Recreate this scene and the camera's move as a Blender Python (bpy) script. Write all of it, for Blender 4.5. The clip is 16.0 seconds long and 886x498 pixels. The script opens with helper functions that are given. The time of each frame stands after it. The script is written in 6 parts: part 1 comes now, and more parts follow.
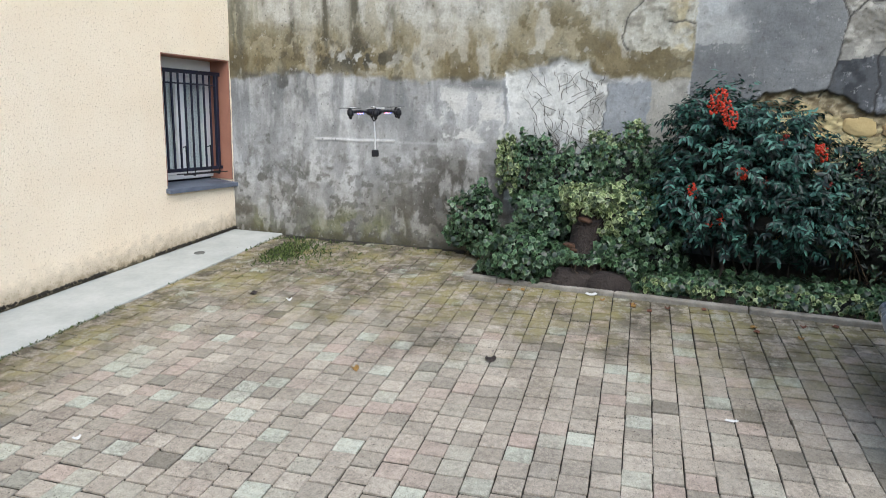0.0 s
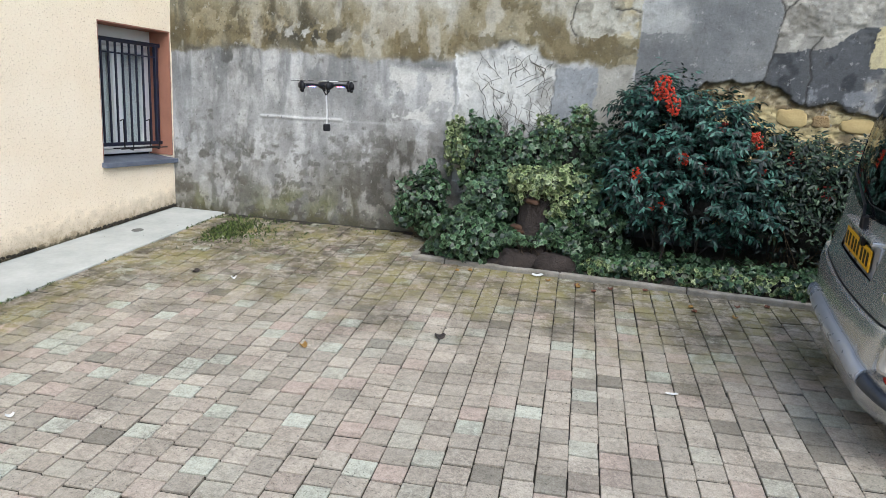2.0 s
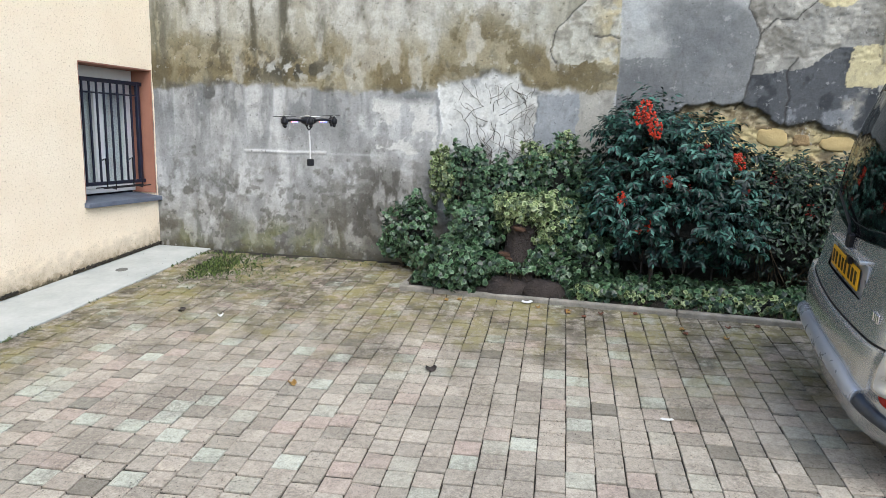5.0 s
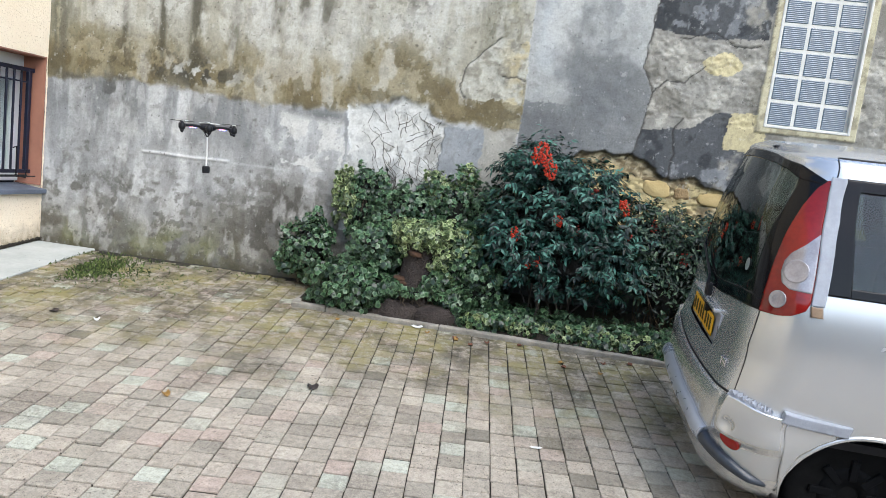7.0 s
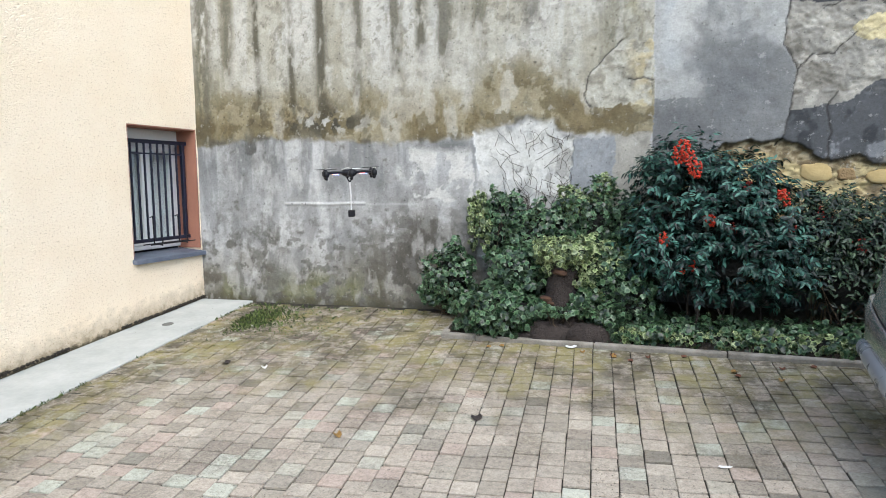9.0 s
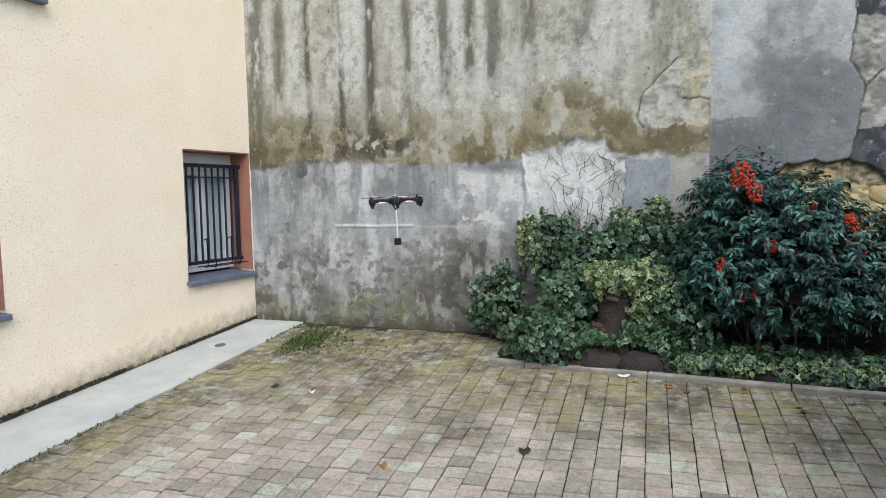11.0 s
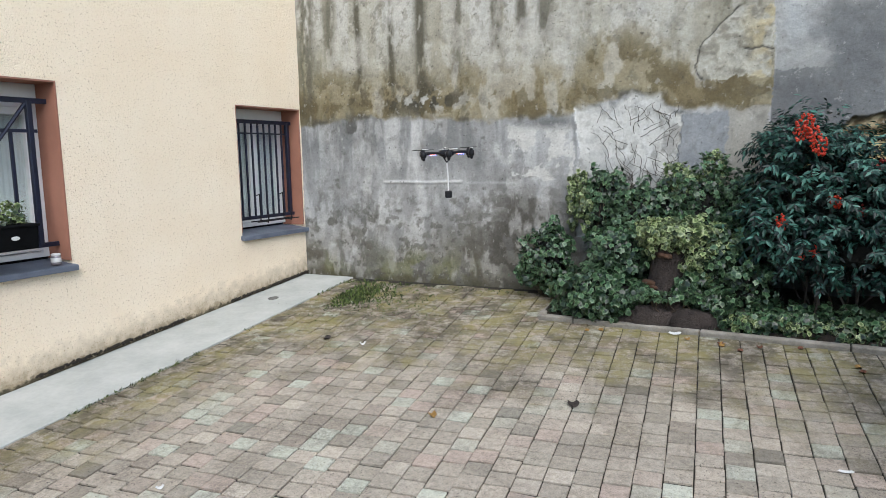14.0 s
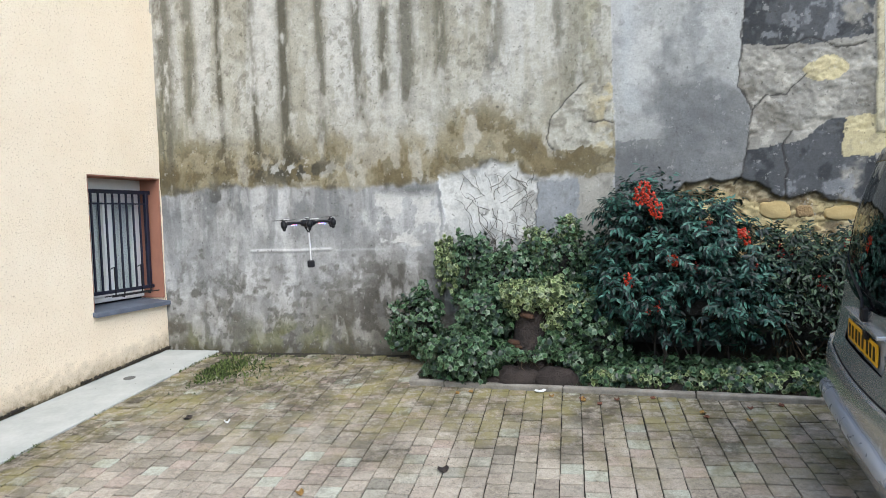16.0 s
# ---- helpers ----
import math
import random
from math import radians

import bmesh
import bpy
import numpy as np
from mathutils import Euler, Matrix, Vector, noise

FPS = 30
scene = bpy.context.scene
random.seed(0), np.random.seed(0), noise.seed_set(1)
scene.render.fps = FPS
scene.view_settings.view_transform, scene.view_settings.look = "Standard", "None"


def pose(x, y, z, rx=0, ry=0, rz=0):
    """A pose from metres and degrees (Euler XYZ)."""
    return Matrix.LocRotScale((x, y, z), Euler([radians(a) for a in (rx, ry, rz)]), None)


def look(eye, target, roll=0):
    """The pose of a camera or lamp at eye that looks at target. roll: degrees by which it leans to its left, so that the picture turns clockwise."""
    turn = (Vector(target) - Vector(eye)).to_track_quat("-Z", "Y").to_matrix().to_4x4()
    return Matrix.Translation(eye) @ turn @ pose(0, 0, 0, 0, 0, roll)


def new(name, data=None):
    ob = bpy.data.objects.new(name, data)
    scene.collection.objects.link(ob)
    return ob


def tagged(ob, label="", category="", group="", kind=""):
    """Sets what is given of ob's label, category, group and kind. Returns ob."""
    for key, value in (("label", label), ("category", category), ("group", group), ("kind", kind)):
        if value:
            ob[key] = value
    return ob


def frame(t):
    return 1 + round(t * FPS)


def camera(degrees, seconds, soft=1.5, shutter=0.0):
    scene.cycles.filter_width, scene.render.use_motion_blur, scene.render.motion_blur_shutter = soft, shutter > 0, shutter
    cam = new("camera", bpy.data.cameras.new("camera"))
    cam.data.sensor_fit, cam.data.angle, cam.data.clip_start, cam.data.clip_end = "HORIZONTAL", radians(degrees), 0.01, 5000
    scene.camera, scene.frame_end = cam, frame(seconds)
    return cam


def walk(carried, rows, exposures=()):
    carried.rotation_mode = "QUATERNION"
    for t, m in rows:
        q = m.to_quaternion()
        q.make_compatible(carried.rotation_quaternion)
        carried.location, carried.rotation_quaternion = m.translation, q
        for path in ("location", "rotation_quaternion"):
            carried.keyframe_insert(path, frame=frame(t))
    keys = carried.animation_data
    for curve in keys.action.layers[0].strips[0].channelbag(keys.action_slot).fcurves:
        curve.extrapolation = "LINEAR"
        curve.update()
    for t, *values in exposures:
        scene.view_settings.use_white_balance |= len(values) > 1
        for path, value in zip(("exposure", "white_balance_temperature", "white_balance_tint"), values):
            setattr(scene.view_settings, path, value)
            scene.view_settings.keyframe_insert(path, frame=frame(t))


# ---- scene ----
# ---- camera: path in the sloping yard's own frame, brought upright by TILT ----
cam = camera(66.5, 16.0, soft=0.6, shutter=0.1)
TILT = Matrix(((0.99993, -0.0012, -0.01158, 0), (0, 0.99465, -0.1033, 0), (0.01164, 0.10329, 0.99458, 0), (0, 0, 0, 1)))
PATH = [
    (0, (-0.158, 0.264, 1.947), (-0.697, 2.104, 1.38), -1.1),
    (0.5, (-0.174, 0.248, 1.886), (-0.708, 2.024, 1.139), -2.5),
    (1, (-0.197, 0.209, 1.889), (-0.673, 2.028, 1.206), -0.5),
    (1.5, (-0.202, 0.216, 1.886), (-0.622, 2.066, 1.25), 0.7),
    (2, (-0.213, 0.223, 1.885), (-0.58, 2.094, 1.284), 1.2),
    (2.5, (-0.197, 0.238, 1.873), (-0.577, 2.102, 1.254), -0.1),
    (3, (-0.19, 0.249, 1.878), (-0.569, 2.111, 1.253), -0.2),
    (3.5, (-0.185, 0.254, 1.878), (-0.537, 2.141, 1.317), 0.7),
    (4, (-0.182, 0.245, 1.883), (-0.521, 2.149, 1.372), 1.1),
    (4.2, (-0.183, 0.248, 1.891), (-0.528, 2.155, 1.399), 0.0),
    (6.3, (-0.27, 0.266, 1.912), (-0.599, 2.145, 1.311), -0.9),
    (6.5, (-0.237, 0.23, 1.906), (-0.493, 2.134, 1.349), 0.0),
    (7, (-0.109, 0.198, 1.924), (-0.183, 2.147, 1.479), 6.1),
    (7.5, (-0.079, 0.214, 1.917), (-0.22, 2.169, 1.52), 1.5),
    (8, (-0.153, 0.216, 1.922), (-0.36, 2.165, 1.523), 0.6),
    (8.5, (-0.197, 0.235, 1.935), (-0.459, 2.153, 1.434), -0.4),
    (9, (-0.249, 0.259, 1.912), (-0.694, 2.169, 1.52), -2.8),
    (9.5, (-0.256, 0.325, 1.936), (-0.875, 2.189, 1.56), -4.7),
    (10, (-0.244, 0.353, 1.99), (-0.901, 2.215, 1.67), -3.5),
    (10.2, (-0.25, 0.348, 1.996), (-0.883, 2.215, 1.657), -3.1),
    (12.3, (-0.198, 0.351, 1.962), (-0.763, 2.237, 1.615), -4.0),
    (12.5, (-0.196, 0.359, 1.968), (-0.799, 2.22, 1.555), -4.7),
    (13, (-0.222, 0.375, 1.931), (-0.9, 2.187, 1.422), -4.9),
    (13.5, (-0.253, 0.356, 1.93), (-1.0, 2.143, 1.431), -4.7),
    (14, (-0.264, 0.328, 1.938), (-0.983, 2.139, 1.491), -3.9),
    (14.5, (-0.248, 0.331, 1.94), (-0.855, 2.172, 1.444), -2.6),
    (15, (-0.222, 0.326, 1.946), (-0.728, 2.198, 1.456), -2.0),
    (15.5, (-0.19, 0.314, 1.95), (-0.588, 2.223, 1.506), -2.5),
    (16, (-0.154, 0.325, 1.962), (-0.533, 2.267, 1.676), -3.8),
]

walk(cam, [(t, TILT @ look(eye, aim, roll)) for t, eye, aim, roll in PATH], exposures=[(t, e, 6300, 8) for t, e in ((0, 1.10), (0.5, 1.10), (2.5, 1.19), (4, 1.25), (6.5, 1.27), (7, 1.36), (8, 1.42), (9, 1.31), (9.5, 1.15), (10, 1.04), (12.5, 1.04), (14.5, 0.98), (15.5, 1.13), (16, 1.20))])

# ---- light: an overcast sky with a broad weak sun behind the camera ----
world = bpy.data.worlds.new("overcast_sky")
scene.world = world
world.use_nodes = True
wn = world.node_tree.nodes
sky = wn.new("ShaderNodeTexSky")
sky.sky_type, sky.sun_disc = "NISHITA", False
sky.sun_elevation, sky.sun_rotation = radians(48), radians(148)
sky.air_density, sky.dust_density, sky.ozone_density = 1.0, 1.6, 1.0
world.node_tree.links.new(sky.outputs[0], wn["Background"].inputs[0])
wn["Background"].inputs[1].default_value = 0.14
sun_data = bpy.data.lights.new("sun", "SUN")
sun_data.energy, sun_data.angle, sun_data.color = 1.0, radians(45), (1.0, 0.985, 0.95)
sun = new("sun", sun_data)
sun.matrix_world = look((2.4, -3.9, 5.1), (0, 0, 0))

# ---- frames of reference ----
CORNER = Vector((-4.565, 6.79, 0))
AB, AH = radians(-4.53), radians(-97.55)
# back wall: x along it, -y out into the yard, z up; house wall: x along it towards the street, y out into the yard
BACK = Matrix.Translation(CORNER) @ Matrix.Rotation(AB, 4, "Z")
HOUSE = Matrix.Translation(CORNER) @ Matrix.Rotation(AH, 4, "Z")


def yard(x, y, z=0.0):
    """A point of the sloping yard in the world."""
    return TILT @ Vector((x, y, z))


# ---- building helpers ----
def mesh_of(name, bm):
    me = bpy.data.meshes.new(name)
    bm.to_mesh(me)
    bm.free()
    return me


def smooth(me, on=True):
    me.polygons.foreach_set("use_smooth", [on] * len(me.polygons))
    return me


def part(name, bm, material, parent=None, label="", shade=False, at=None):
    me = bm if isinstance(bm, bpy.types.Mesh) else mesh_of(name, bm)
    if shade:
        smooth(me)
    if material and not me.materials:
        me.materials.append(material)
    ob = new(name, me)
    if shade:
        ob.shadow_terminator_geometry_offset, ob.shadow_terminator_normal_offset = 0.9, 0.05
    if parent:
        ob.parent = parent
    if at is not None:
        ob.matrix_basis = at
    if label:
        tagged(ob, label)
    return ob


def thing(name, m, label, category, group="", kind=""):
    ob = new(name)
    ob.empty_display_size = 0.1
    ob.matrix_basis = m
    return tagged(ob, label, category, group, kind)


def box(bm, x0, x1, y0, y1, z0, z1, bevel=0.0, seg=1, jitter=0.0):
    vs = bmesh.ops.create_cube(bm, size=1.0)["verts"]
    for v in vs:
        v.co = Vector(((x0 + x1) / 2 + v.co.x * (x1 - x0), (y0 + y1) / 2 + v.co.y * (y1 - y0), (z0 + z1) / 2 + v.co.z * (z1 - z0)))
        if jitter:
            v.co += Vector((random.uniform(-1, 1), random.uniform(-1, 1), random.uniform(-1, 1))) * jitter
    if bevel:
        es = list({e for v in vs for e in v.link_edges})
        bmesh.ops.bevel(bm, geom=es, offset=bevel, segments=seg, affect="EDGES", profile=0.5)
    return bm


def boxed(*a, **k):
    return box(bmesh.new(), *a, **k)


def tube(bm, pts, r, seg=8, r2=None):
    """A round bar through the points."""
    pts = [Vector(p) for p in pts]
    rings = []
    for i, p in enumerate(pts):
        d = (pts[min(i + 1, len(pts) - 1)] - pts[max(i - 1, 0)]).normalized()
        a = d.orthogonal().normalized() if i == 0 else (rings[-1][1] - d * rings[-1][1].dot(d)).normalized()
        b = d.cross(a)
        rr = r if r2 is None else r + (r2 - r) * i / max(1, len(pts) - 1)
        rings.append(([bm.verts.new(p + (a * math.cos(t) + b * math.sin(t)) * rr) for t in [2 * math.pi * k / seg for k in range(seg)]], a))
    for (r0, _), (r1, _) in zip(rings, rings[1:]):
        for k in range(seg):
            bm.faces.new((r0[k], r0[(k + 1) % seg], r1[(k + 1) % seg], r1[k]))
    bm.faces.new(rings[0][0][::-1])
    bm.faces.new(rings[-1][0])
    return bm


def lathe(bm, profile, m=None, seg=32):
    """A turned shape: profile of (radius, height) round z."""
    rows = []
    for r, h in profile:
        rows.append([bm.verts.new((r * math.cos(2 * math.pi * k / seg), r * math.sin(2 * math.pi * k / seg), h)) for k in range(seg)])
    for a, b in zip(rows, rows[1:]):
        for k in range(seg):
            bm.faces.new((a[k], a[(k + 1) % seg], b[(k + 1) % seg], b[k]))
    bm.faces.new(rows[0][::-1])
    bm.faces.new(rows[-1])
    if m is not None:
        bmesh.ops.transform(bm, matrix=m, verts=[v for row in rows for v in row])
    return bm


def raw_mesh(name, verts, faces):
    me = bpy.data.meshes.new(name)
    me.from_pydata(verts, [], faces)
    me.update()
    return me


# ---- smooth random fields over arrays ----
TABLE = np.random.RandomState(7).rand(256, 256)


def field(x, y, seed=0):
    x, y = np.asarray(x, float) + seed * 37.13, np.asarray(y, float) + seed * 17.71
    xi, yi = np.floor(x).astype(int), np.floor(y).astype(int)
    fx, fy = x - xi, y - yi
    fx, fy = fx * fx * (3 - 2 * fx), fy * fy * (3 - 2 * fy)
    t = lambda a, b: TABLE[a % 256, b % 256]
    return (t(xi, yi) * (1 - fx) + t(xi + 1, yi) * fx) * (1 - fy) + (t(xi, yi + 1) * (1 - fx) + t(xi + 1, yi + 1) * fx) * fy


def fbm(x, y, seed=0, octaves=5):
    total, amp, norm = 0, 1.0, 0
    for k in range(octaves):
        total = total + amp * field(np.asarray(x) * 2**k, np.asarray(y) * 2**k, seed + k)
        norm += amp
        amp *= 0.55
    return total / norm


def step(a, b, x):
    t = np.clip((x - a) / (b - a), 0, 1)
    return t * t * (3 - 2 * t)


def srgb(r, g, b, k=0.8):
    return tuple(k * (c / 12.92 if c <= 0.04045 else ((c + 0.055) / 1.055) ** 2.4) for c in (r / 255, g / 255, b / 255))


# ---- materials ----
def material(name, color=(0.5, 0.5, 0.5), rough=0.7, metal=0.0, spec=0.5):
    m = bpy.data.materials.new(name)
    m.use_nodes = True
    b = m.node_tree.nodes["Principled BSDF"]
    b.inputs["Base Color"].default_value = (*color, 1)
    b.inputs["Roughness"].default_value = rough
    b.inputs["Metallic"].default_value = metal
    b.inputs["Specular IOR Level"].default_value = spec
    return m


class Nodes:
    """Short hand for building a node tree."""

    def __init__(self, m):
        self.t, self.m = m.node_tree, m
        self.b = m.node_tree.nodes["Principled BSDF"]

    def add(self, kind, **props):
        n = self.t.nodes.new(kind)
        for k, v in props.items():
            n.inputs[k].default_value = v
        return n

    def link(self, a, b):
        self.t.links.new(a, b)

    def coords(self, kind="Object"):
        return self.add("ShaderNodeTexCoord").outputs[kind]

    def position(self):
        return self.add("ShaderNodeNewGeometry").outputs["Position"]

    def noise(self, vec, scale, detail=5, rough=0.55, stretch=None):
        if stretch:
            mp = self.add("ShaderNodeMapping")
            mp.inputs["Scale"].default_value = stretch
            self.link(vec, mp.inputs[0])
            vec = mp.outputs[0]
        n = self.add("ShaderNodeTexNoise", Scale=scale, Detail=detail, Roughness=rough)
        self.link(vec, n.inputs["Vector"])
        return n.outputs["Fac"]

    def ramp(self, fac, stops):
        r = self.add("ShaderNodeValToRGB")
        e = r.color_ramp.elements
        while len(e) < len(stops):
            e.new(0.5)
        for el, (p, c) in zip(e, stops):
            el.position, el.color = p, (*c, 1) if len(c) == 3 else c
        self.link(fac, r.inputs[0])
        return r.outputs[0]

    def mix(self, fac, a, b, mode="MIX"):
        n = self.t.nodes.new("ShaderNodeMix")
        n.data_type, n.blend_type = "RGBA", mode
        for val, sock in ((fac, n.inputs[0]), (a, n.inputs[6]), (b, n.inputs[7])):
            if isinstance(val, (int, float)):
                sock.default_value = val
            elif isinstance(val, tuple):
                sock.default_value = (*val, 1)
            else:
                self.link(val, sock)
        return n.outputs[2]

    def math(self, op, a, b=0.5):
        n = self.t.nodes.new("ShaderNodeMath")
        n.operation = op
        for val, sock in ((a, n.inputs[0]), (b, n.inputs[1])):
            if isinstance(val, (int, float)):
                sock.default_value = val
            else:
                self.link(val, sock)
        return n.outputs[0]

    def bump(self, height, strength, distance):
        n = self.add("ShaderNodeBump", Strength=strength, Distance=distance)
        self.link(height, n.inputs["Height"])
        self.link(n.outputs[0], self.b.inputs["Normal"])

    def color(self, sock):
        self.link(sock, self.b.inputs["Base Color"])

    def rough(self, sock):
        self.link(sock, self.b.inputs["Roughness"])


def speckled(name, dark, light, scale, rough=0.8, bump=0.3, dist=0.005, metal=0.0, coord="Object"):
    """A surface that varies between two colours at two scales, with relief."""
    m = material(name, light, rough, metal)
    n = Nodes(m)
    v = n.coords(coord) if coord != "World" else n.position()
    f1, f2 = n.noise(v, scale), n.noise(v, scale * 9, 4, 0.65)
    c = n.ramp(f1, [(0.32, dark), (0.68, light)])
    n.color(n.mix(0.35, c, n.ramp(f2, [(0.3, dark), (0.7, light)])))
    n.rough(n.ramp(f2, [(0.2, (rough - 0.12,) * 3), (0.8, (min(1, rough + 0.1),) * 3)]))
    if bump:
        n.bump(f2, bump, dist)
    return m


def make_wall_paint():
    m = material("old_plaster", (0.4, 0.4, 0.38), 0.92, spec=0.25)
    n = Nodes(m)
    a = n.t.nodes.new("ShaderNodeVertexColor")
    a.layer_name = "stain"
    v = n.coords()
    f1, f2, f3 = n.noise(v, 7, 6, 0.65), n.noise(v, 45, 5, 0.7), n.noise(v, 160, 3, 0.6)
    c = n.mix(0.5, a.outputs[0], n.ramp(f1, [(0.3, (0.35,) * 3), (0.5, (0.5,) * 3), (0.72, (0.66,) * 3)]), "OVERLAY")
    c = n.mix(0.34, c, n.ramp(f2, [(0.3, (0.28,) * 3), (0.5, (0.5,) * 3), (0.7, (0.7,) * 3)]), "OVERLAY")
    c = n.mix(0.2, c, n.ramp(f3, [(0.3, (0.3,) * 3), (0.5, (0.5,) * 3), (0.7, (0.7,) * 3)]), "OVERLAY")
    pits = n.ramp(n.noise(v, 30, 2, 0.5), [(0.66, (0,) * 3), (0.73, (1,) * 3)])
    c = n.mix(n.math("MULTIPLY", pits, 0.55), c, srgb(70, 68, 62))
    flakes = n.ramp(n.noise(v, 13, 6, 0.7), [(0.6, (0,) * 3), (0.64, (1,) * 3)])
    c = n.mix(n.math("MULTIPLY", flakes, 0.22), c, srgb(222, 222, 216))
    n.color(c)
    n.bump(n.math("ADD", n.math("MULTIPLY", f2, 1.0), n.math("MULTIPLY", f3, 0.4)), 0.32, 0.012)
    return m


def make_roughcast():
    m = material("cream_roughcast", (0.75, 0.66, 0.5), 0.95, spec=0.2)
    n = Nodes(m)
    v = n.coords()
    f1, f2, f3 = n.noise(v, 1.6, 5, 0.6), n.noise(v, 80, 4, 0.6), n.noise(v, 11, 5, 0.6)
    base = n.ramp(f1, [(0.3, srgb(250, 232, 204, 0.90)), (0.7, srgb(254, 240, 216, 0.92))])
    base = n.mix(0.14, base, n.ramp(f2, [(0.3, srgb(222, 198, 162, 0.80)), (0.65, srgb(255, 244, 224, 0.86))]))
    # pit shade painted in as dark specks, since soft light hardly shows the bump
    pits = n.ramp(n.noise(v, 62, 2, 0.6), [(0.60, (0,) * 3), (0.68, (1,) * 3)])
    base = n.mix(n.math("MULTIPLY", pits, 0.55), base, srgb(178, 150, 114))
    # damp stain and moss along the foot, ragged above
    sep = n.add("ShaderNodeSeparateXYZ")
    n.link(v, sep.inputs[0])
    foot = n.math("ADD", sep.outputs[2], n.math("MULTIPLY", sep.outputs[0], 0.103))
    h = n.math("SUBTRACT", foot, n.math("MULTIPLY", f3, 0.34))
    dirt = n.ramp(h, [(0.52, (1,) * 3), (0.575, (0.6,) * 3), (0.74, (0,) * 3)])
    c = n.mix(n.math("MULTIPLY", dirt, 0.7), base, srgb(132, 114, 80))
    moss = n.ramp(n.math("SUBTRACT", foot, n.math("MULTIPLY", n.noise(v, 16, 5, 0.7), 0.2)), [(0.575, (1,) * 3), (0.61, (0,) * 3)])
    c = n.mix(n.math("MULTIPLY", moss, 0.85), c, srgb(58, 56, 40))
    n.color(c)
    grain = n.add("ShaderNodeTexVoronoi", Scale=92.0, Randomness=1.0)
    warp = n.t.nodes.new("ShaderNodeVectorMath")
    warp.operation = "MULTIPLY_ADD"
    wn_ = n.add("ShaderNodeTexNoise", Scale=40.0, Detail=2.0)
    n.link(v, wn_.inputs["Vector"])
    n.link(wn_.outputs["Color"], warp.inputs[0])
    warp.inputs[1].default_value = (0.016, 0.016, 0.016)
    n.link(v, warp.inputs[2])
    n.link(warp.outputs[0], grain.inputs["Vector"])
    lump = n.math("SUBTRACT", 1.0, n.math("MULTIPLY", grain.outputs["Distance"], grain.outputs["Distance"]))
    n.bump(n.math("ADD", lump, n.math("MULTIPLY", n.noise(v, 30, 4, 0.6), 0.9)), 0.62, 0.011)
    return m


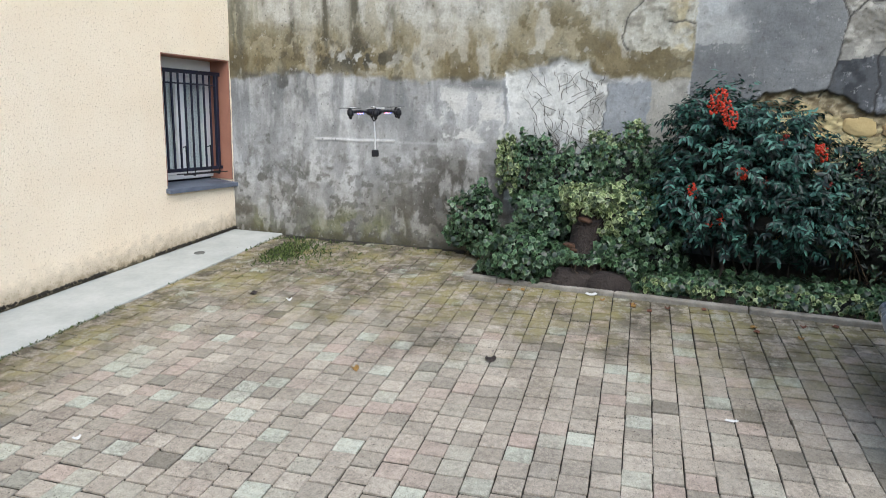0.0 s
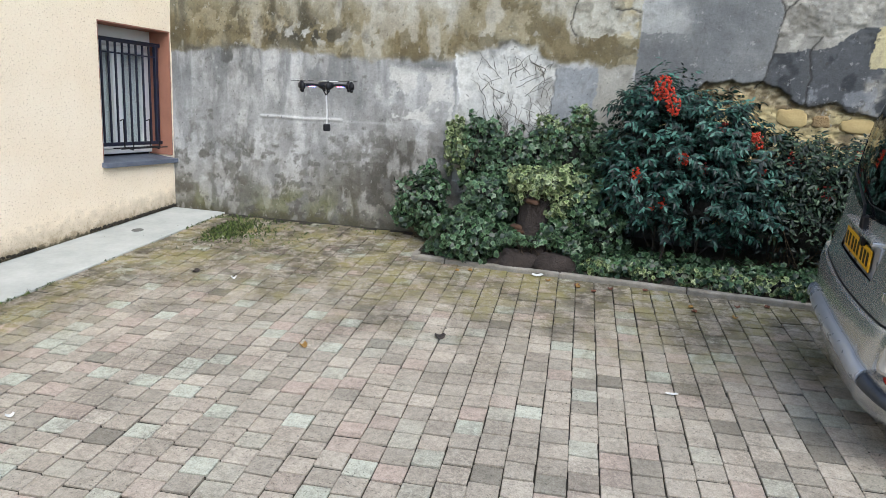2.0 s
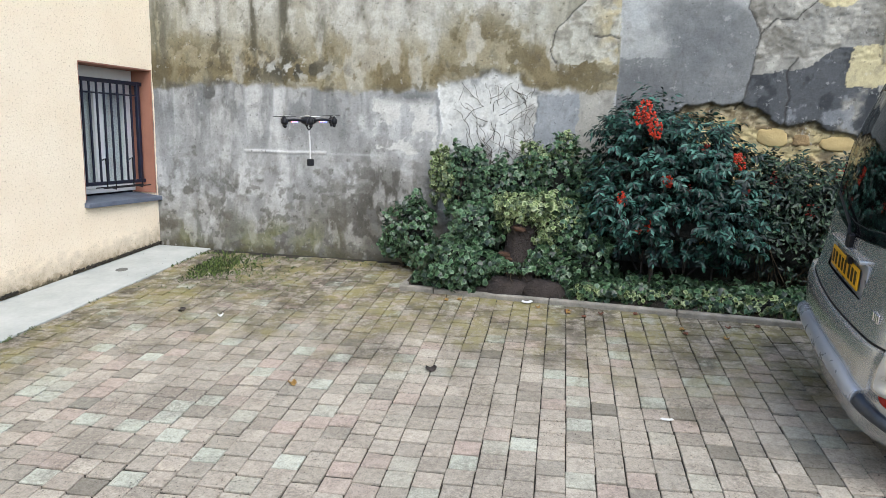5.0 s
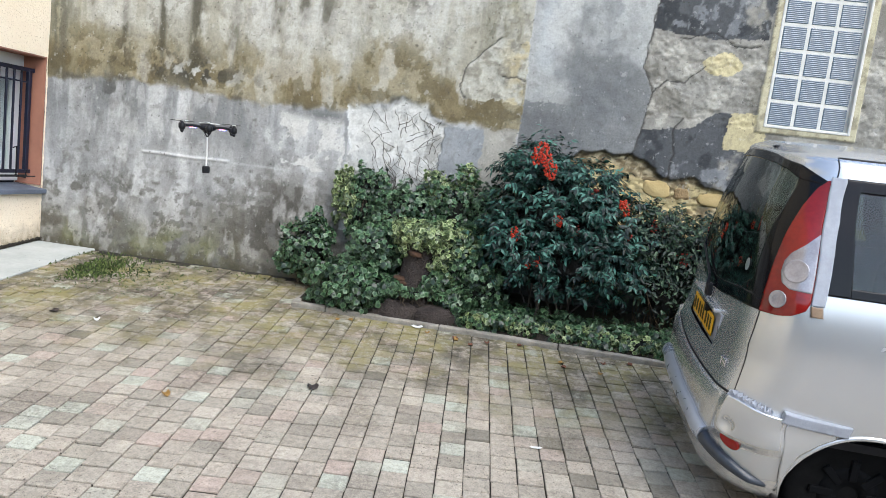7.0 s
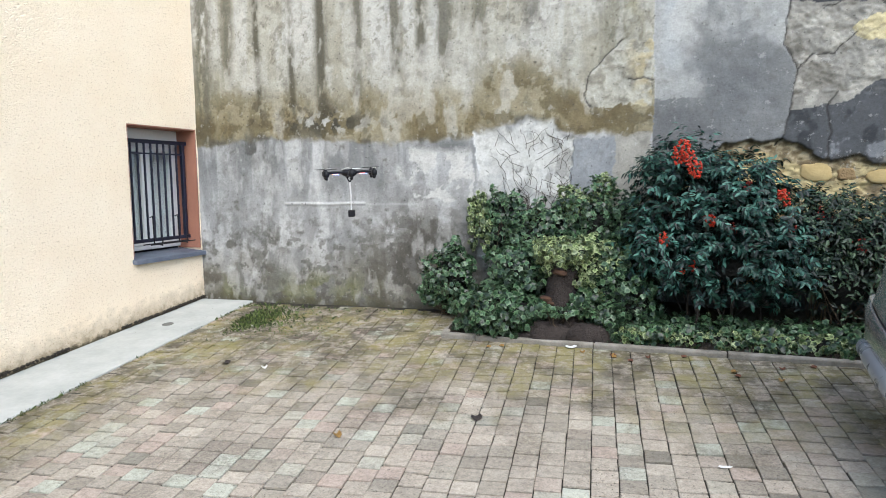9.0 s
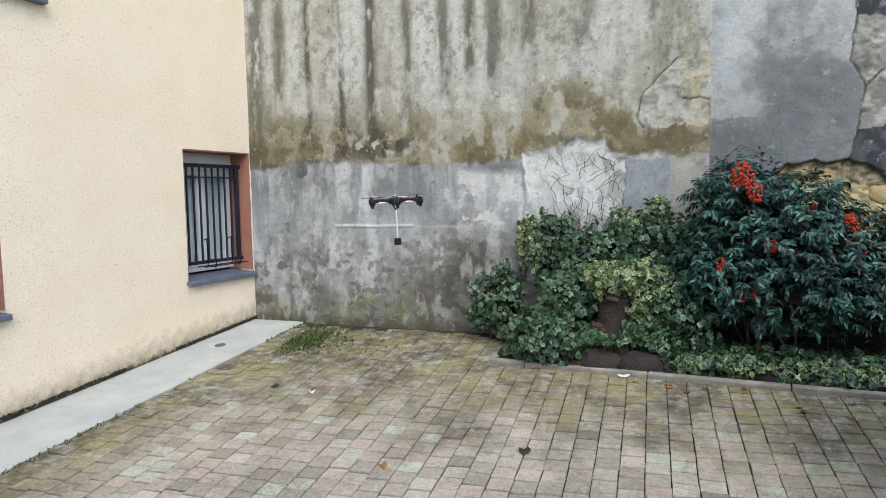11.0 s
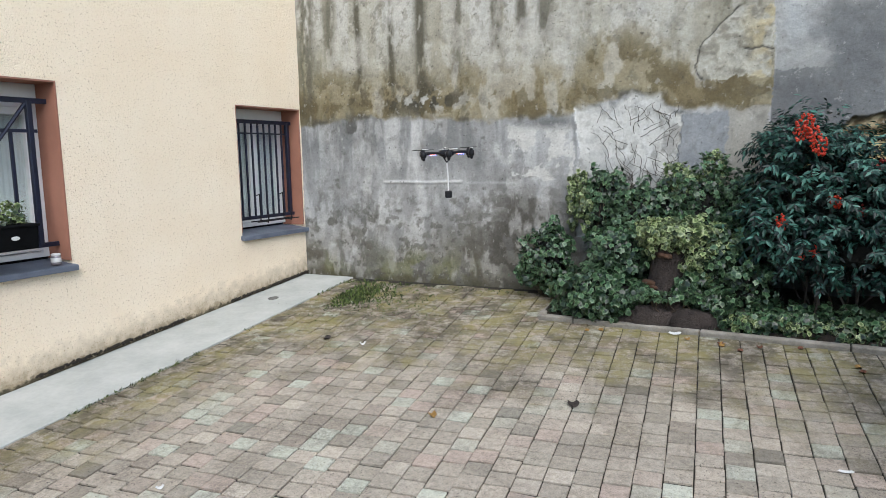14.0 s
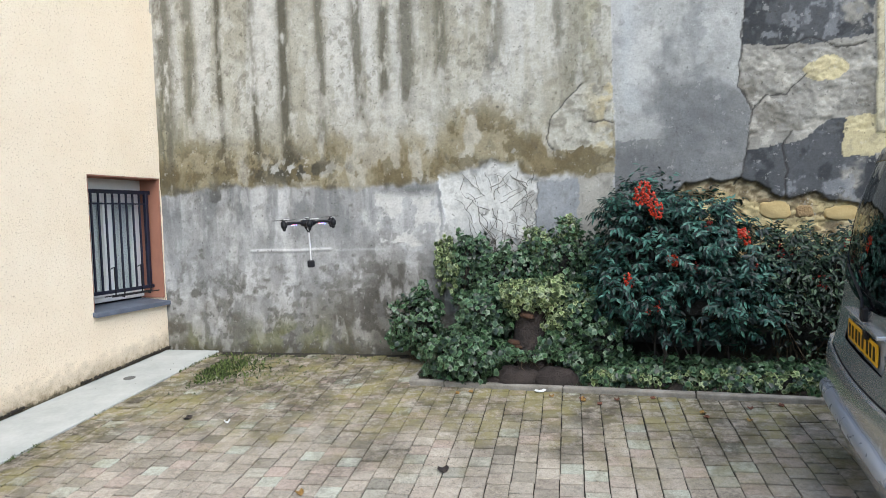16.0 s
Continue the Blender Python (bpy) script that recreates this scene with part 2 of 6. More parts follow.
def make_paver(source):
    """Concrete pavers in faded rose and grey, some pale green-white; moss where it stays damp."""
    m = material("paver_" + ("single" if source == "OBJ" else "joined"), (0.4, 0.35, 0.32), 0.9, spec=0.25)
    n = Nodes(m)
    pick = n.add("ShaderNodeObjectInfo").outputs["Random"] if source == "OBJ" else n.add("ShaderNodeNewGeometry").outputs["Random Per Island"]
    tones = [(0.0, (166, 153, 139)), (0.16, (182, 168, 153)), (0.3, (156, 145, 132)), (0.42, (186, 173, 158)), (0.54, (149, 138, 125)), (0.64, (180, 160, 147)), (0.74, (170, 157, 143)), (0.84, (162, 150, 136)), (0.90, (176, 168, 153)), (0.93, (176, 173, 158)), (0.965, (190, 187, 172)), (0.985, (134, 124, 112))]
    base = n.ramp(pick, [(a, srgb(c[0] - 4, c[1], c[2], 0.95)) for a, c in tones])
    p = n.position()
    f1, f2, f3 = n.noise(p, 30, 5, 0.7), n.noise(p, 140, 3, 0.7), n.noise(p, 2.2, 5, 0.6)
    c = n.mix(0.6, base, n.ramp(f1, [(0.3, (0.27,) * 3), (0.5, (0.5,) * 3), (0.7, (0.66,) * 3)]), "OVERLAY")
    c = n.mix(0.4, c, n.ramp(f2, [(0.34, (0.16,) * 3), (0.5, (0.5,) * 3), (0.7, (0.7,) * 3)]), "OVERLAY")
    grime = n.ramp(f3, [(0.48, (0,) * 3), (0.62, (1,) * 3)])
    c = n.mix(n.math("MULTIPLY", n.math("MULTIPLY", grime, n.ramp(n.noise(p, 55, 5, 0.75), [(0.40, (0.1,) * 3), (0.58, (1,) * 3)])), 0.55), c, srgb(110, 103, 93))
    specks = n.ramp(n.noise(p, 75, 3, 0.7), [(0.60, (0,) * 3), (0.66, (1,) * 3)])
    c = n.mix(n.math("MULTIPLY", specks, n.ramp(n.noise(p, 1.4, 3), [(0.4, (0.15,) * 3), (0.62, (0.85,) * 3)])), c, srgb(62, 56, 48))
    # moss towards the wall, the bed and the path
    sep = n.add("ShaderNodeSeparateXYZ")
    n.link(p, sep.inputs[0])
    far = n.math("ADD", n.math("ADD", sep.outputs[1], n.math("MULTIPLY", sep.outputs[0], 0.10)), n.math("MULTIPLY", f3, 2.4))
    moss = n.ramp(n.math("MULTIPLY", far, 0.1), [(0.51, (0,) * 3), (0.59, (0.8,) * 3), (0.65, (1,) * 3)])
    edge = n.math("ADD", n.math("SUBTRACT", sep.outputs[0], n.math("MULTIPLY", sep.outputs[1], 0.0885)), 4.52)
    left = n.ramp(n.math("ADD", n.math("MULTIPLY", edge, 0.5), n.math("MULTIPLY", f3, 0.55)), [(0.42, (1,) * 3), (0.68, (0,) * 3)])
    moss = n.math("MAXIMUM", moss, left)
    patch = n.ramp(n.noise(p, 9, 6, 0.72), [(0.40, (0.22,) * 3), (0.54, (1,) * 3)])
    c = n.mix(n.math("MULTIPLY", n.math("MULTIPLY", moss, patch), 0.82), c, n.ramp(n.noise(p, 3), [(0.38, srgb(76, 70, 54)), (0.5, srgb(106, 99, 64)), (0.62, srgb(138, 130, 76))]))
    n.color(c)
    n.bump(n.math("ADD", f1, n.math("MULTIPLY", f2, 0.6)), 0.5, 0.006)
    return m


def make_leaf(name, dark, mid, light, rough=0.45, margin=0.0):
    m = material(name, mid, rough, spec=0.4)
    n = Nodes(m)
    pick = n.add("ShaderNodeNewGeometry").outputs["Random Per Island"]
    c = n.ramp(pick, [(0.0, dark), (0.35, dark), (0.8, mid)] if margin else [(0.0, dark), (0.28, dark), (0.6, mid), (0.93, light)])
    f = n.noise(n.position(), 3.0, 3)
    c = n.mix(n.math("MULTIPLY", f, 0.5), c, dark)
    if margin:
        a = n.t.nodes.new("ShaderNodeAttribute")
        a.attribute_name = "margin"
        rim = n.ramp(n.math("ADD", a.outputs["Fac"], n.math("MULTIPLY", n.noise(n.position(), 90, 2), 0.5)), [(0.72, (0,) * 3), (1.12, (1,) * 3)])
        c = n.mix(n.math("MULTIPLY", rim, n.math("MULTIPLY", n.ramp(pick, [(0.2, (0.15,) * 3), (0.8, (1,) * 3)]), margin)), c, light)
    n.color(c)
    n.b.inputs["Subsurface Weight"].default_value = 0.0
    return m


WALL_PAINT, ROUGHCAST = make_wall_paint(), make_roughcast()
PAVER_ONE, PAVER_MANY = make_paver("OBJ"), make_paver("ISLAND")
CONCRETE = speckled("path_concrete", srgb(184, 188, 182, 0.68), srgb(218, 220, 214, 0.68), 3.0, 0.9, 0.4, 0.004)
KERBSTONE = speckled("kerb_concrete", srgb(118, 113, 102), srgb(178, 172, 160), 9.0, 0.92, 0.5, 0.006)
SOIL = speckled("dark_soil", (0.018, 0.014, 0.01), (0.055, 0.045, 0.03), 9.0, 1.0, 1.0, 0.03)
JOINT = speckled("mossy_joint", srgb(26, 24, 18), srgb(58, 53, 40), 6.0, 1.0, 0.6, 0.01)
TERRACOTTA = speckled("terracotta_reveal", srgb(160, 110, 90), srgb(180, 126, 104), 4.0, 0.85, 0.25, 0.004)
SLATE = speckled("slate_sill", srgb(82, 90, 104), srgb(116, 124, 138), 6.0, 0.6, 0.3, 0.003)
NAVY = speckled("navy_paint", srgb(14, 18, 36), srgb(26, 32, 58), 12.0, 0.4, 0.1, 0.002)
PVC = speckled("white_pvc", srgb(232, 234, 234), srgb(244, 246, 246), 2.0, 0.35, 0.0)
CURTAIN = speckled("grey_blind", srgb(206, 210, 212), srgb(228, 232, 234), 2.0, 0.8, 0.1, 0.004)
BARK = speckled("dark_bark", (0.015, 0.011, 0.009), (0.075, 0.058, 0.05), 7.0, 0.95, 1.0, 0.03)
FUNGUS = speckled("rusty_fungus", srgb(40, 27, 19, 1), srgb(86, 60, 42, 1), 16.0, 0.9, 0.6, 0.01)
STONE = speckled("yellow_stone", srgb(180, 156, 104), srgb(208, 184, 130), 5.0, 0.95, 0.35, 0.006)
RUBBLE = speckled("brown_rubble", srgb(132, 108, 74), srgb(180, 152, 108), 9.0, 0.95, 0.9, 0.02)
RENDER_GREY = speckled("plain_plaster", srgb(170, 166, 156), srgb(200, 196, 186), 1.5, 0.95, 0.3, 0.01)
BLACK = speckled("black_plastic", (0.006, 0.006, 0.007), (0.014, 0.014, 0.016), 20.0, 0.5, 0.1, 0.001)
BLACK.node_tree.nodes["Principled BSDF"].inputs["Specular IOR Level"].default_value = 0.25
IVY_DARK = make_leaf("ivy_leaf", srgb(10, 33, 17, 1), srgb(54, 90, 56, 1), srgb(134, 158, 120, 1), 0.36, 0.36)
IVY_PALE = make_leaf("pale_ivy_leaf", srgb(36, 56, 24, 1), srgb(92, 114, 60, 1), srgb(176, 186, 138, 1), 0.4, 0.6)
NANDINA = make_leaf("nandina_leaf", srgb(6, 27, 22, 1), srgb(25, 68, 56, 1), srgb(80, 128, 112, 1), 0.48)
SHRUB = make_leaf("shrub_leaf", srgb(14, 30, 21, 1), srgb(40, 62, 45, 1), srgb(82, 106, 78, 1), 0.5)
BERRY = speckled("red_berry", srgb(150, 30, 14, 1), srgb(204, 62, 30, 1), 40.0, 0.35, 0.0)
BERRY_DULL = speckled("dull_red_berry", srgb(96, 22, 14, 1), srgb(140, 40, 26, 1), 40.0, 0.5, 0.0)
STEM = speckled("woody_stem", srgb(54, 44, 34, 1), srgb(104, 90, 70, 1), 15.0, 0.9, 0.4, 0.004)
DEAD_STEM = speckled("dead_stem", srgb(40, 34, 30, 1), srgb(78, 70, 62, 1), 15.0, 0.95, 0.4, 0.004)
GRASS = make_leaf("grass_blade", srgb(50, 62, 30, 1), srgb(80, 98, 46, 1), srgb(116, 130, 74, 1), 0.6)


def make_glass(name="window_glass", tint=(0.9, 0.95, 0.94), rough=0.02):
    m = material(name, tint, rough)
    m.node_tree.nodes["Principled BSDF"].inputs["Transmission Weight"].default_value = 1.0
    m.node_tree.nodes["Principled BSDF"].inputs["IOR"].default_value = 1.45
    return m


GLASS = make_glass()

# ---- ground ----
def sheet(name, x0, x1, y0, y1, z, n=24):
    vs, fs = [], []
    for j in range(n + 1):
        for i in range(n + 1):
            vs.append((x0 + (x1 - x0) * i / n, y0 + (y1 - y0) * j / n, z + 0.005 * noise.noise(Vector((i * 0.7, j * 0.7, 0)))))
    for j in range(n):
        for i in range(n):
            a = j * (n + 1) + i
            fs.append((a, a + 1, a + n + 2, a + n + 1))
    return raw_mesh(name, vs, fs)


ground = part("ground", sheet("ground", -30, 40, -40, 30, -0.011, 70), JOINT, at=TILT.copy())
tagged(ground, "dark earth and moss under the paved yard", "ground", kind="structure")

# concrete path along the house
bm = bmesh.new()
P0, P1 = [(-4.60, 6.80), (-6.123, -4.7)], [(-3.925, 6.76), (-4.935, -4.7)]
rows = []
for k in range(61):
    f = k / 60
    a = Vector((P0[0][0] + (P0[1][0] - P0[0][0]) * f, P0[0][1] + (P0[1][1] - P0[0][1]) * f, 0))
    b = Vector((P1[0][0] + (P1[1][0] - P1[0][0]) * f + 0.012 * noise.noise(Vector((k * 0.9, 0, 0))), P1[0][1] + (P1[1][1] - P1[0][1]) * f, 0))
    rows.append([bm.verts.new(a + Vector((-0.05, 0, 0.014))), bm.verts.new(b + Vector((-0.01, 0, 0.008))), bm.verts.new(b + Vector((0, 0, 0.003))), bm.verts.new(b + Vector((0, 0, -0.1)))])
for r0, r1 in zip(rows, rows[1:]):
    for i in range(3):
        bm.faces.new((r0[i], r1[i], r1[i + 1], r0[i + 1]))
path = part("path", bm, CONCRETE, at=TILT.copy())
tagged(path, "pale grey concrete path along the foot of the house", "path", kind="structure")

# ---- house wall with two window openings ----
W1, W2 = (0.02, 0.985, 1.235, 2.53), (2.815, 3.78, 1.215, 2.60)


def house_wall():
    bm = bmesh.new()
    xs = [0.0, W1[0], W1[1], W2[0], W2[1], 5.4, 12.0]
    cuts = {1: W1, 3: W2}
    for i in range(6):
        x0, x1 = xs[i], xs[i + 1]
        bands = [(-0.9, 6.5)] if i not in cuts else [(-0.9, cuts[i][2] - 0.05), (cuts[i][3], 6.5)]
        for z0, z1 in bands:
            box(bm, x0, x1, -0.32, -0.02 if x0 < 5 else 0.0, z0, z1)
    bmesh.ops.remove_doubles(bm, verts=bm.verts, dist=0.0005)
    return bm



def roughcast_face():
    """The thrown plaster's lumpy face, open at the windows."""
    us, zs = np.arange(0.0, 5.41, 0.0095), np.arange(-0.1, 4.3, 0.0095)
    for e in (*W1[:2], *W2[:2]):
        us[np.abs(us - e).argmin()] = e
    for e in (W1[2] - 0.05, W1[3], W2[2] - 0.05, W2[3]):
        zs[np.abs(zs - e).argmin()] = e
    U, Z = np.meshgrid(us, zs)
    lump = field(U * 31 + Z * 9, Z * 31 - U * 9, 81) * 0.5 + field(U * 44 - Z * 17, Z * 44 + U * 17, 82) * 0.5
    rel = 0.0055 * (lump - 0.5) + 0.010 * (fbm(U * 2.5, Z * 2.5, 83) - 0.5)
    ragged = (fbm(U * 0 + 3, Z * 9, 84) - 0.5) * 0.03
    U = np.where(U < 0.012, np.minimum(U + np.maximum(ragged, -0.005), 0.019), U)
    nz, nu = U.shape
    idx = np.arange(nz * nu).reshape(nz, nu)
    uc, zc = (U[:-1, :-1] + U[1:, 1:]) / 2, (Z[:-1, :-1] + Z[1:, 1:]) / 2
    hole = np.zeros(uc.shape, bool)
    for a, b, c, d in (W1, W2):
        hole |= (uc > a) & (uc < b) & (zc > c - 0.05) & (zc < d)
    q = np.stack([idx[:-1, :-1], idx[1:, :-1], idx[1:, 1:], idx[:-1, 1:]], -1)[~hole]
    me = bpy.data.meshes.new("wall_house")
    me.vertices.add(nz * nu)
    me.vertices.foreach_set("co", np.stack([U, rel, Z], -1).ravel())
    me.loops.add(q.size)
    me.loops.foreach_set("vertex_index", q[:, ::-1].ravel())
    me.polygons.add(len(q))
    me.polygons.foreach_set("loop_start", np.arange(0, q.size, 4))
    me.update(calc_edges=True)
    return me


wall_house = part("wall_house", roughcast_face(), ROUGHCAST, shade=True, at=HOUSE.copy())
part("wall_core", house_wall(), ROUGHCAST, wall_house)
tagged(wall_house, "cream roughcast house wall with a mossy foot", "wall", kind="structure")


def window(name, hole, label):
    """A recessed window: terracotta reveals, white frame with two sashes, panes, a grey blind and a slate sill."""
    x0, x1, z0, z1 = hole
    w = thing(name, HOUSE.copy(), label, "window", kind="structure")
    t = 0.012
    part("reveal", boxed(x0, x0 + t, -0.30, -0.004, z0, z1 - t), TERRACOTTA, w, "terracotta painted reveal")
    part("reveal", boxed(x1 - t, x1, -0.30, -0.004, z0, z1 - t), TERRACOTTA, w, "terracotta painted reveal")
    part("lintel", boxed(x0, x1, -0.30, -0.004, z1 - t, z1), TERRACOTTA, w, "terracotta painted lintel")
    fx0, fx1, fz0, fz1 = x0 + t, x1 - t, z0 + 0.02, z1 - t
    part("shutter_box", boxed(fx0, fx1, -0.345, -0.25, fz1 - 0.13, fz1, bevel=0.004), PVC, w, "white roller shutter box")
    fz1 -= 0.13
    part("window_frame", frame_of(fx0, fx1, fz0, fz1, 0.05, -0.335, -0.265), PVC, w, "white plastic frame")
    mid = (fx0 + fx1) / 2
    for a, b in ((fx0 + 0.05, mid), (mid, fx1 - 0.05)):
        part("sash", frame_of(a + 0.002, b - 0.002, fz0 + 0.052, fz1 - 0.052, 0.055, -0.327, -0.256), PVC, w)
        g = part("pane", boxed(a + 0.05, b - 0.05, -0.298, -0.292, fz0 + 0.1, fz1 - 0.1), GLASS, w)
        g.visible_shadow = False
    # pleated blind behind the panes
    bm = bmesh.new()
    n = 40
    cols = []
    for k in range(n + 1):
        x = fx0 + 0.03 + (fx1 - fx0 - 0.06) * k / n
        y = -0.345 + 0.008 * (k % 2)
        cols.append((bm.verts.new((x, y, fz0 + 0.02)), bm.verts.new((x, y, fz1 - 0.01))))
    for (a, b), (c, d) in zip(cols, cols[1:]):
        bm.faces.new((a, c, d, b))
    part("blind", bm, CURTAIN, w, "grey vertical blind")
    # black sheet added behind the blind for the dark of the unbuilt room
    part("dark_room_sheet", boxed(x0 - 0.25, x1 + 0.25, -0.52, -0.50, z0 - 0.25, z1 + 0.25), BLACK, w)
    # slate sill, sloping out
    bm = boxed(x0 - 0.02, x1 + 0.02, -0.29, 0.055, z0 - 0.045, z0, bevel=0.006, seg=2)
    for v in bm.verts:
        v.co.z -= 0.10 * (v.co.y + 0.29)
    part("window_sill", bm, SLATE, w, "blue-grey slate sill")
    return w


def frame_of(x0, x1, z0, z1, b, y0, y1):
    bm = bmesh.new()
    for a in ((x0, x0 + b, z0, z1), (x1 - b, x1, z0, z1), (x0 + b, x1 - b, z0, z0 + b), (x0 + b, x1 - b, z1 - b, z1)):
        box(bm, a[0], a[1], y0, y1, a[2], a[3], bevel=0.004)
    return bm


window_1 = window("window_1", W1, "recessed white window behind a navy grille")
window_2 = window("window_2", W2, "recessed white window with terracotta reveals")


def grille(hole, label, slanted=False):
    x0, x1, z0, z1 = hole
    g = thing("window_grille", HOUSE.copy(), label, "grille", "window grilles")
    y = -0.135
    inset = 0.13 if slanted else 0.05
    lo, hi = z0 + 0.13, z1 - 0.15
    part("rail", boxed(x0 + 0.005, x1 - 0.005, y - 0.012, y + 0.012, hi - 0.02, hi + 0.02, bevel=0.003), NAVY, g)
    part("rail", boxed(x0 + 0.005, x1 - 0.005, y - 0.012, y + 0.012, lo - 0.018, lo + 0.018, bevel=0.003), NAVY, g)
    part("post", boxed(x0 + inset, x0 + inset + 0.04, y - 0.02, y + 0.02, lo, hi, bevel=0.004), NAVY, g)
    part("post", boxed(x1 - inset - 0.04, x1 - inset, y - 0.02, y + 0.02, lo, hi, bevel=0.004), NAVY, g)
    if slanted:
        for x in (x0 + 0.30, x1 - 0.30):
            part("bar", boxed(x - 0.012, x + 0.012, y - 0.012, y + 0.012, lo, hi - 0.22, bevel=0.003), NAVY, g)
        for a, b in ((x0 + 0.17, x0 + 0.48), (x1 - 0.17, x1 - 0.48)):
            part("bar", tube(bmesh.new(), [(a, y, hi - 0.02), (b, y, hi - 0.42)], 0.014, 6), NAVY, g)
            part("bar", tube(bmesh.new(), [(a, y, lo + 0.02), (b, y, lo + 0.32)], 0.014, 6), NAVY, g)
        part("rail", boxed(x0 + 0.10, x1 - 0.10, y - 0.01, y + 0.01, hi - 0.24, hi - 0.215), NAVY, g)
    else:
        n = 8
        for k in range(n):
            x = x0 + 0.10 + (x1 - x0 - 0.20) * (k + 0.7) / (n + 0.4)
            part("bar", boxed(x - 0.009, x + 0.009, y - 0.009, y + 0.009, lo, hi, bevel=0.002), NAVY, g)
        part("rail", boxed(x0 + 0.06, x1 - 0.06, y - 0.008, y + 0.008, hi - 0.13, hi - 0.115), NAVY, g)
    return g


grille(W1, "navy steel window grille of upright bars")
grille(W2, "navy steel window grille with slanted braces", True)

# ---- old back wall ----
GB = (6.93, 7.66, 2.62, 4.21)  # opening of the glass-block window


def gap_to(points, u, z):
    """Distance from each (u, z) to a polyline."""
    best = np.full(u.shape, 9.0)
    for (a, b), (c, d) in zip(points, points[1:]):
        l2 = (c - a) ** 2 + (d - b) ** 2
        t = np.clip(((u - a) * (c - a) + (z - b) * (d - b)) / l2, 0, 1)
        best = np.minimum(best, np.hypot(u - a - t * (c - a), z - b - t * (d - b)))
    return best


def below(points, u):
    return np.interp(u, [p[0] for p in points], [p[1] for p in points])


def paint_wall(u, z):
    """Colour and relief of the stained plaster over the wall's own metres."""
    wob_u = u + 0.10 * (fbm(u * 4, z * 4, 3) - 0.5) + 0.05 * (fbm(u * 17, z * 17, 4) - 0.5)
    wob_z = z + 0.14 * (fbm(u * 3, z * 3, 5) - 0.5) + 0.07 * (fbm(u * 14, z * 14, 6) - 0.5)
    n1, n2, n3 = fbm(u * 1.3, z * 1.3, 10), fbm(u * 4, z * 4, 20), fbm(u * 15, z * 15, 30)
    col = np.zeros(u.shape + (3,))
    rel = 0.012 * (n2 - 0.5) + 0.006 * (n3 - 0.5)

    def lay(mask, rgb, amount=1.0):
        m = (np.clip(mask, 0, 1) * amount)[..., None]
        col[:] = col * (1 - m) + np.array(rgb, float) * m

    # lower grey cement
    lay(np.ones_like(u), (158, 158, 156))
    lay(step(0.42, 0.62, n1), (188, 188, 186))
    lay(step(0.50, 0.7, fbm(u * 2.6, z * 1.0, 41)), (140, 141, 139), 0.65)
    lay(step(0.53, 0.70, fbm(u * 5, z * 3, 42) + 0.2 * np.clip(1.3 - z, -0.6, 0.5)), (116, 114, 107), 0.6)
    lay(step(0.55, 0.7, fbm(u * 5, z * 1.2, 43)), (206, 206, 204), 0.75)
    lay(step(0.52, 0.68, fbm(u * 8, z * 4, 93)), (198, 198, 195), 0.5)
    lay(step(0.57, 0.68, fbm(u * 8, z * 8, 94) + 0.22 * np.clip(1.25 - z, -0.6, 0.4)), (100, 98, 91), 0.6)
    lay(step(0.42, 0.6, fbm(u * 3.5, z * 0.8, 95)) * step(1.2, 1.9, z), (194, 194, 192), 0.55)
    runs = step(0.52, 0.66, fbm(u * 7, z * 0.9, 44))
    lay(runs * step(1.5, 2.2, z), (112, 114, 114), 0.55)
    foot = 1 - step(0.75, 1.45, wob_z + 0.5 * (n1 - 0.5))
    lay(foot, (126, 122, 110), 0.55)
    lay(foot * step(0.45, 0.62, n2), (88, 84, 72), 0.75)
    lay((1 - step(0.7, 1.0, wob_z)) * step(0.4, 0.62, fbm(u * 3, z * 3, 45)), (112, 112, 76), 0.7)
    lay((1 - step(0.66, 0.78, wob_z)), (74, 70, 54), 0.6)
    # damp blotches spreading left of the ivy, and ragged flakes and runs
    blotch = np.exp(-(((u - 2.62) / 0.42) ** 2 + ((z - 1.28) / 0.42) ** 2)) + 0.9 * np.exp(-(((u - 2.45) / 0.22) ** 2 + ((z - 0.95) / 0.22) ** 2))
    lay(blotch * step(0.40, 0.52, fbm(u * 4.2, z * 4.2, 101)), (104, 101, 93), 0.8)
    lay(blotch * step(0.50, 0.56, fbm(u * 9, z * 9, 102)), (78, 75, 68), 0.75)
    low = 1 - step(1.15, 1.75, wob_z)
    lay(step(0.57, 0.66, fbm(u * 5.5, z * 3.5, 103)), (134, 135, 133), 0.4)
    lay(step(0.58, 0.66, fbm(u * 6.5, z * 2.5, 104)), (204, 203, 199), 0.45)
    lay(low * step(0.58, 0.64, fbm(u * 13, z * 13, 105)), (92, 90, 83), 0.6)
    lay(np.exp(-(((u - 1.55) / 0.5) ** 2 + ((z - 0.82) / 0.16) ** 2)) * step(0.42, 0.56, fbm(u * 5, z * 5, 106)), (112, 114, 74), 0.7)
    lay(np.exp(-(((u - 0.9) / 0.25) ** 2 + ((z - 1.35) / 0.2) ** 2)) * step(0.5, 0.57, fbm(u * 7, z * 7, 107)), (98, 97, 90), 0.7)
    # olive plaster above the ledge
    edge = np.interp(u, [-1, 1.4, 2.3, 3.1, 3.6, 4.1, 4.79], [2.36, 2.40, 2.34, 2.33, 2.55, 2.38, 2.3])
    up = step(-0.035, 0.03, wob_z - edge + 0.10 * (fbm(u * 2.2, z * 6, 88) - 0.5)) * (u < 4.79 + 0.03 * (fbm(z * 5, z * 0, 9) - 0.5))
    lay(up, (166, 162, 146))
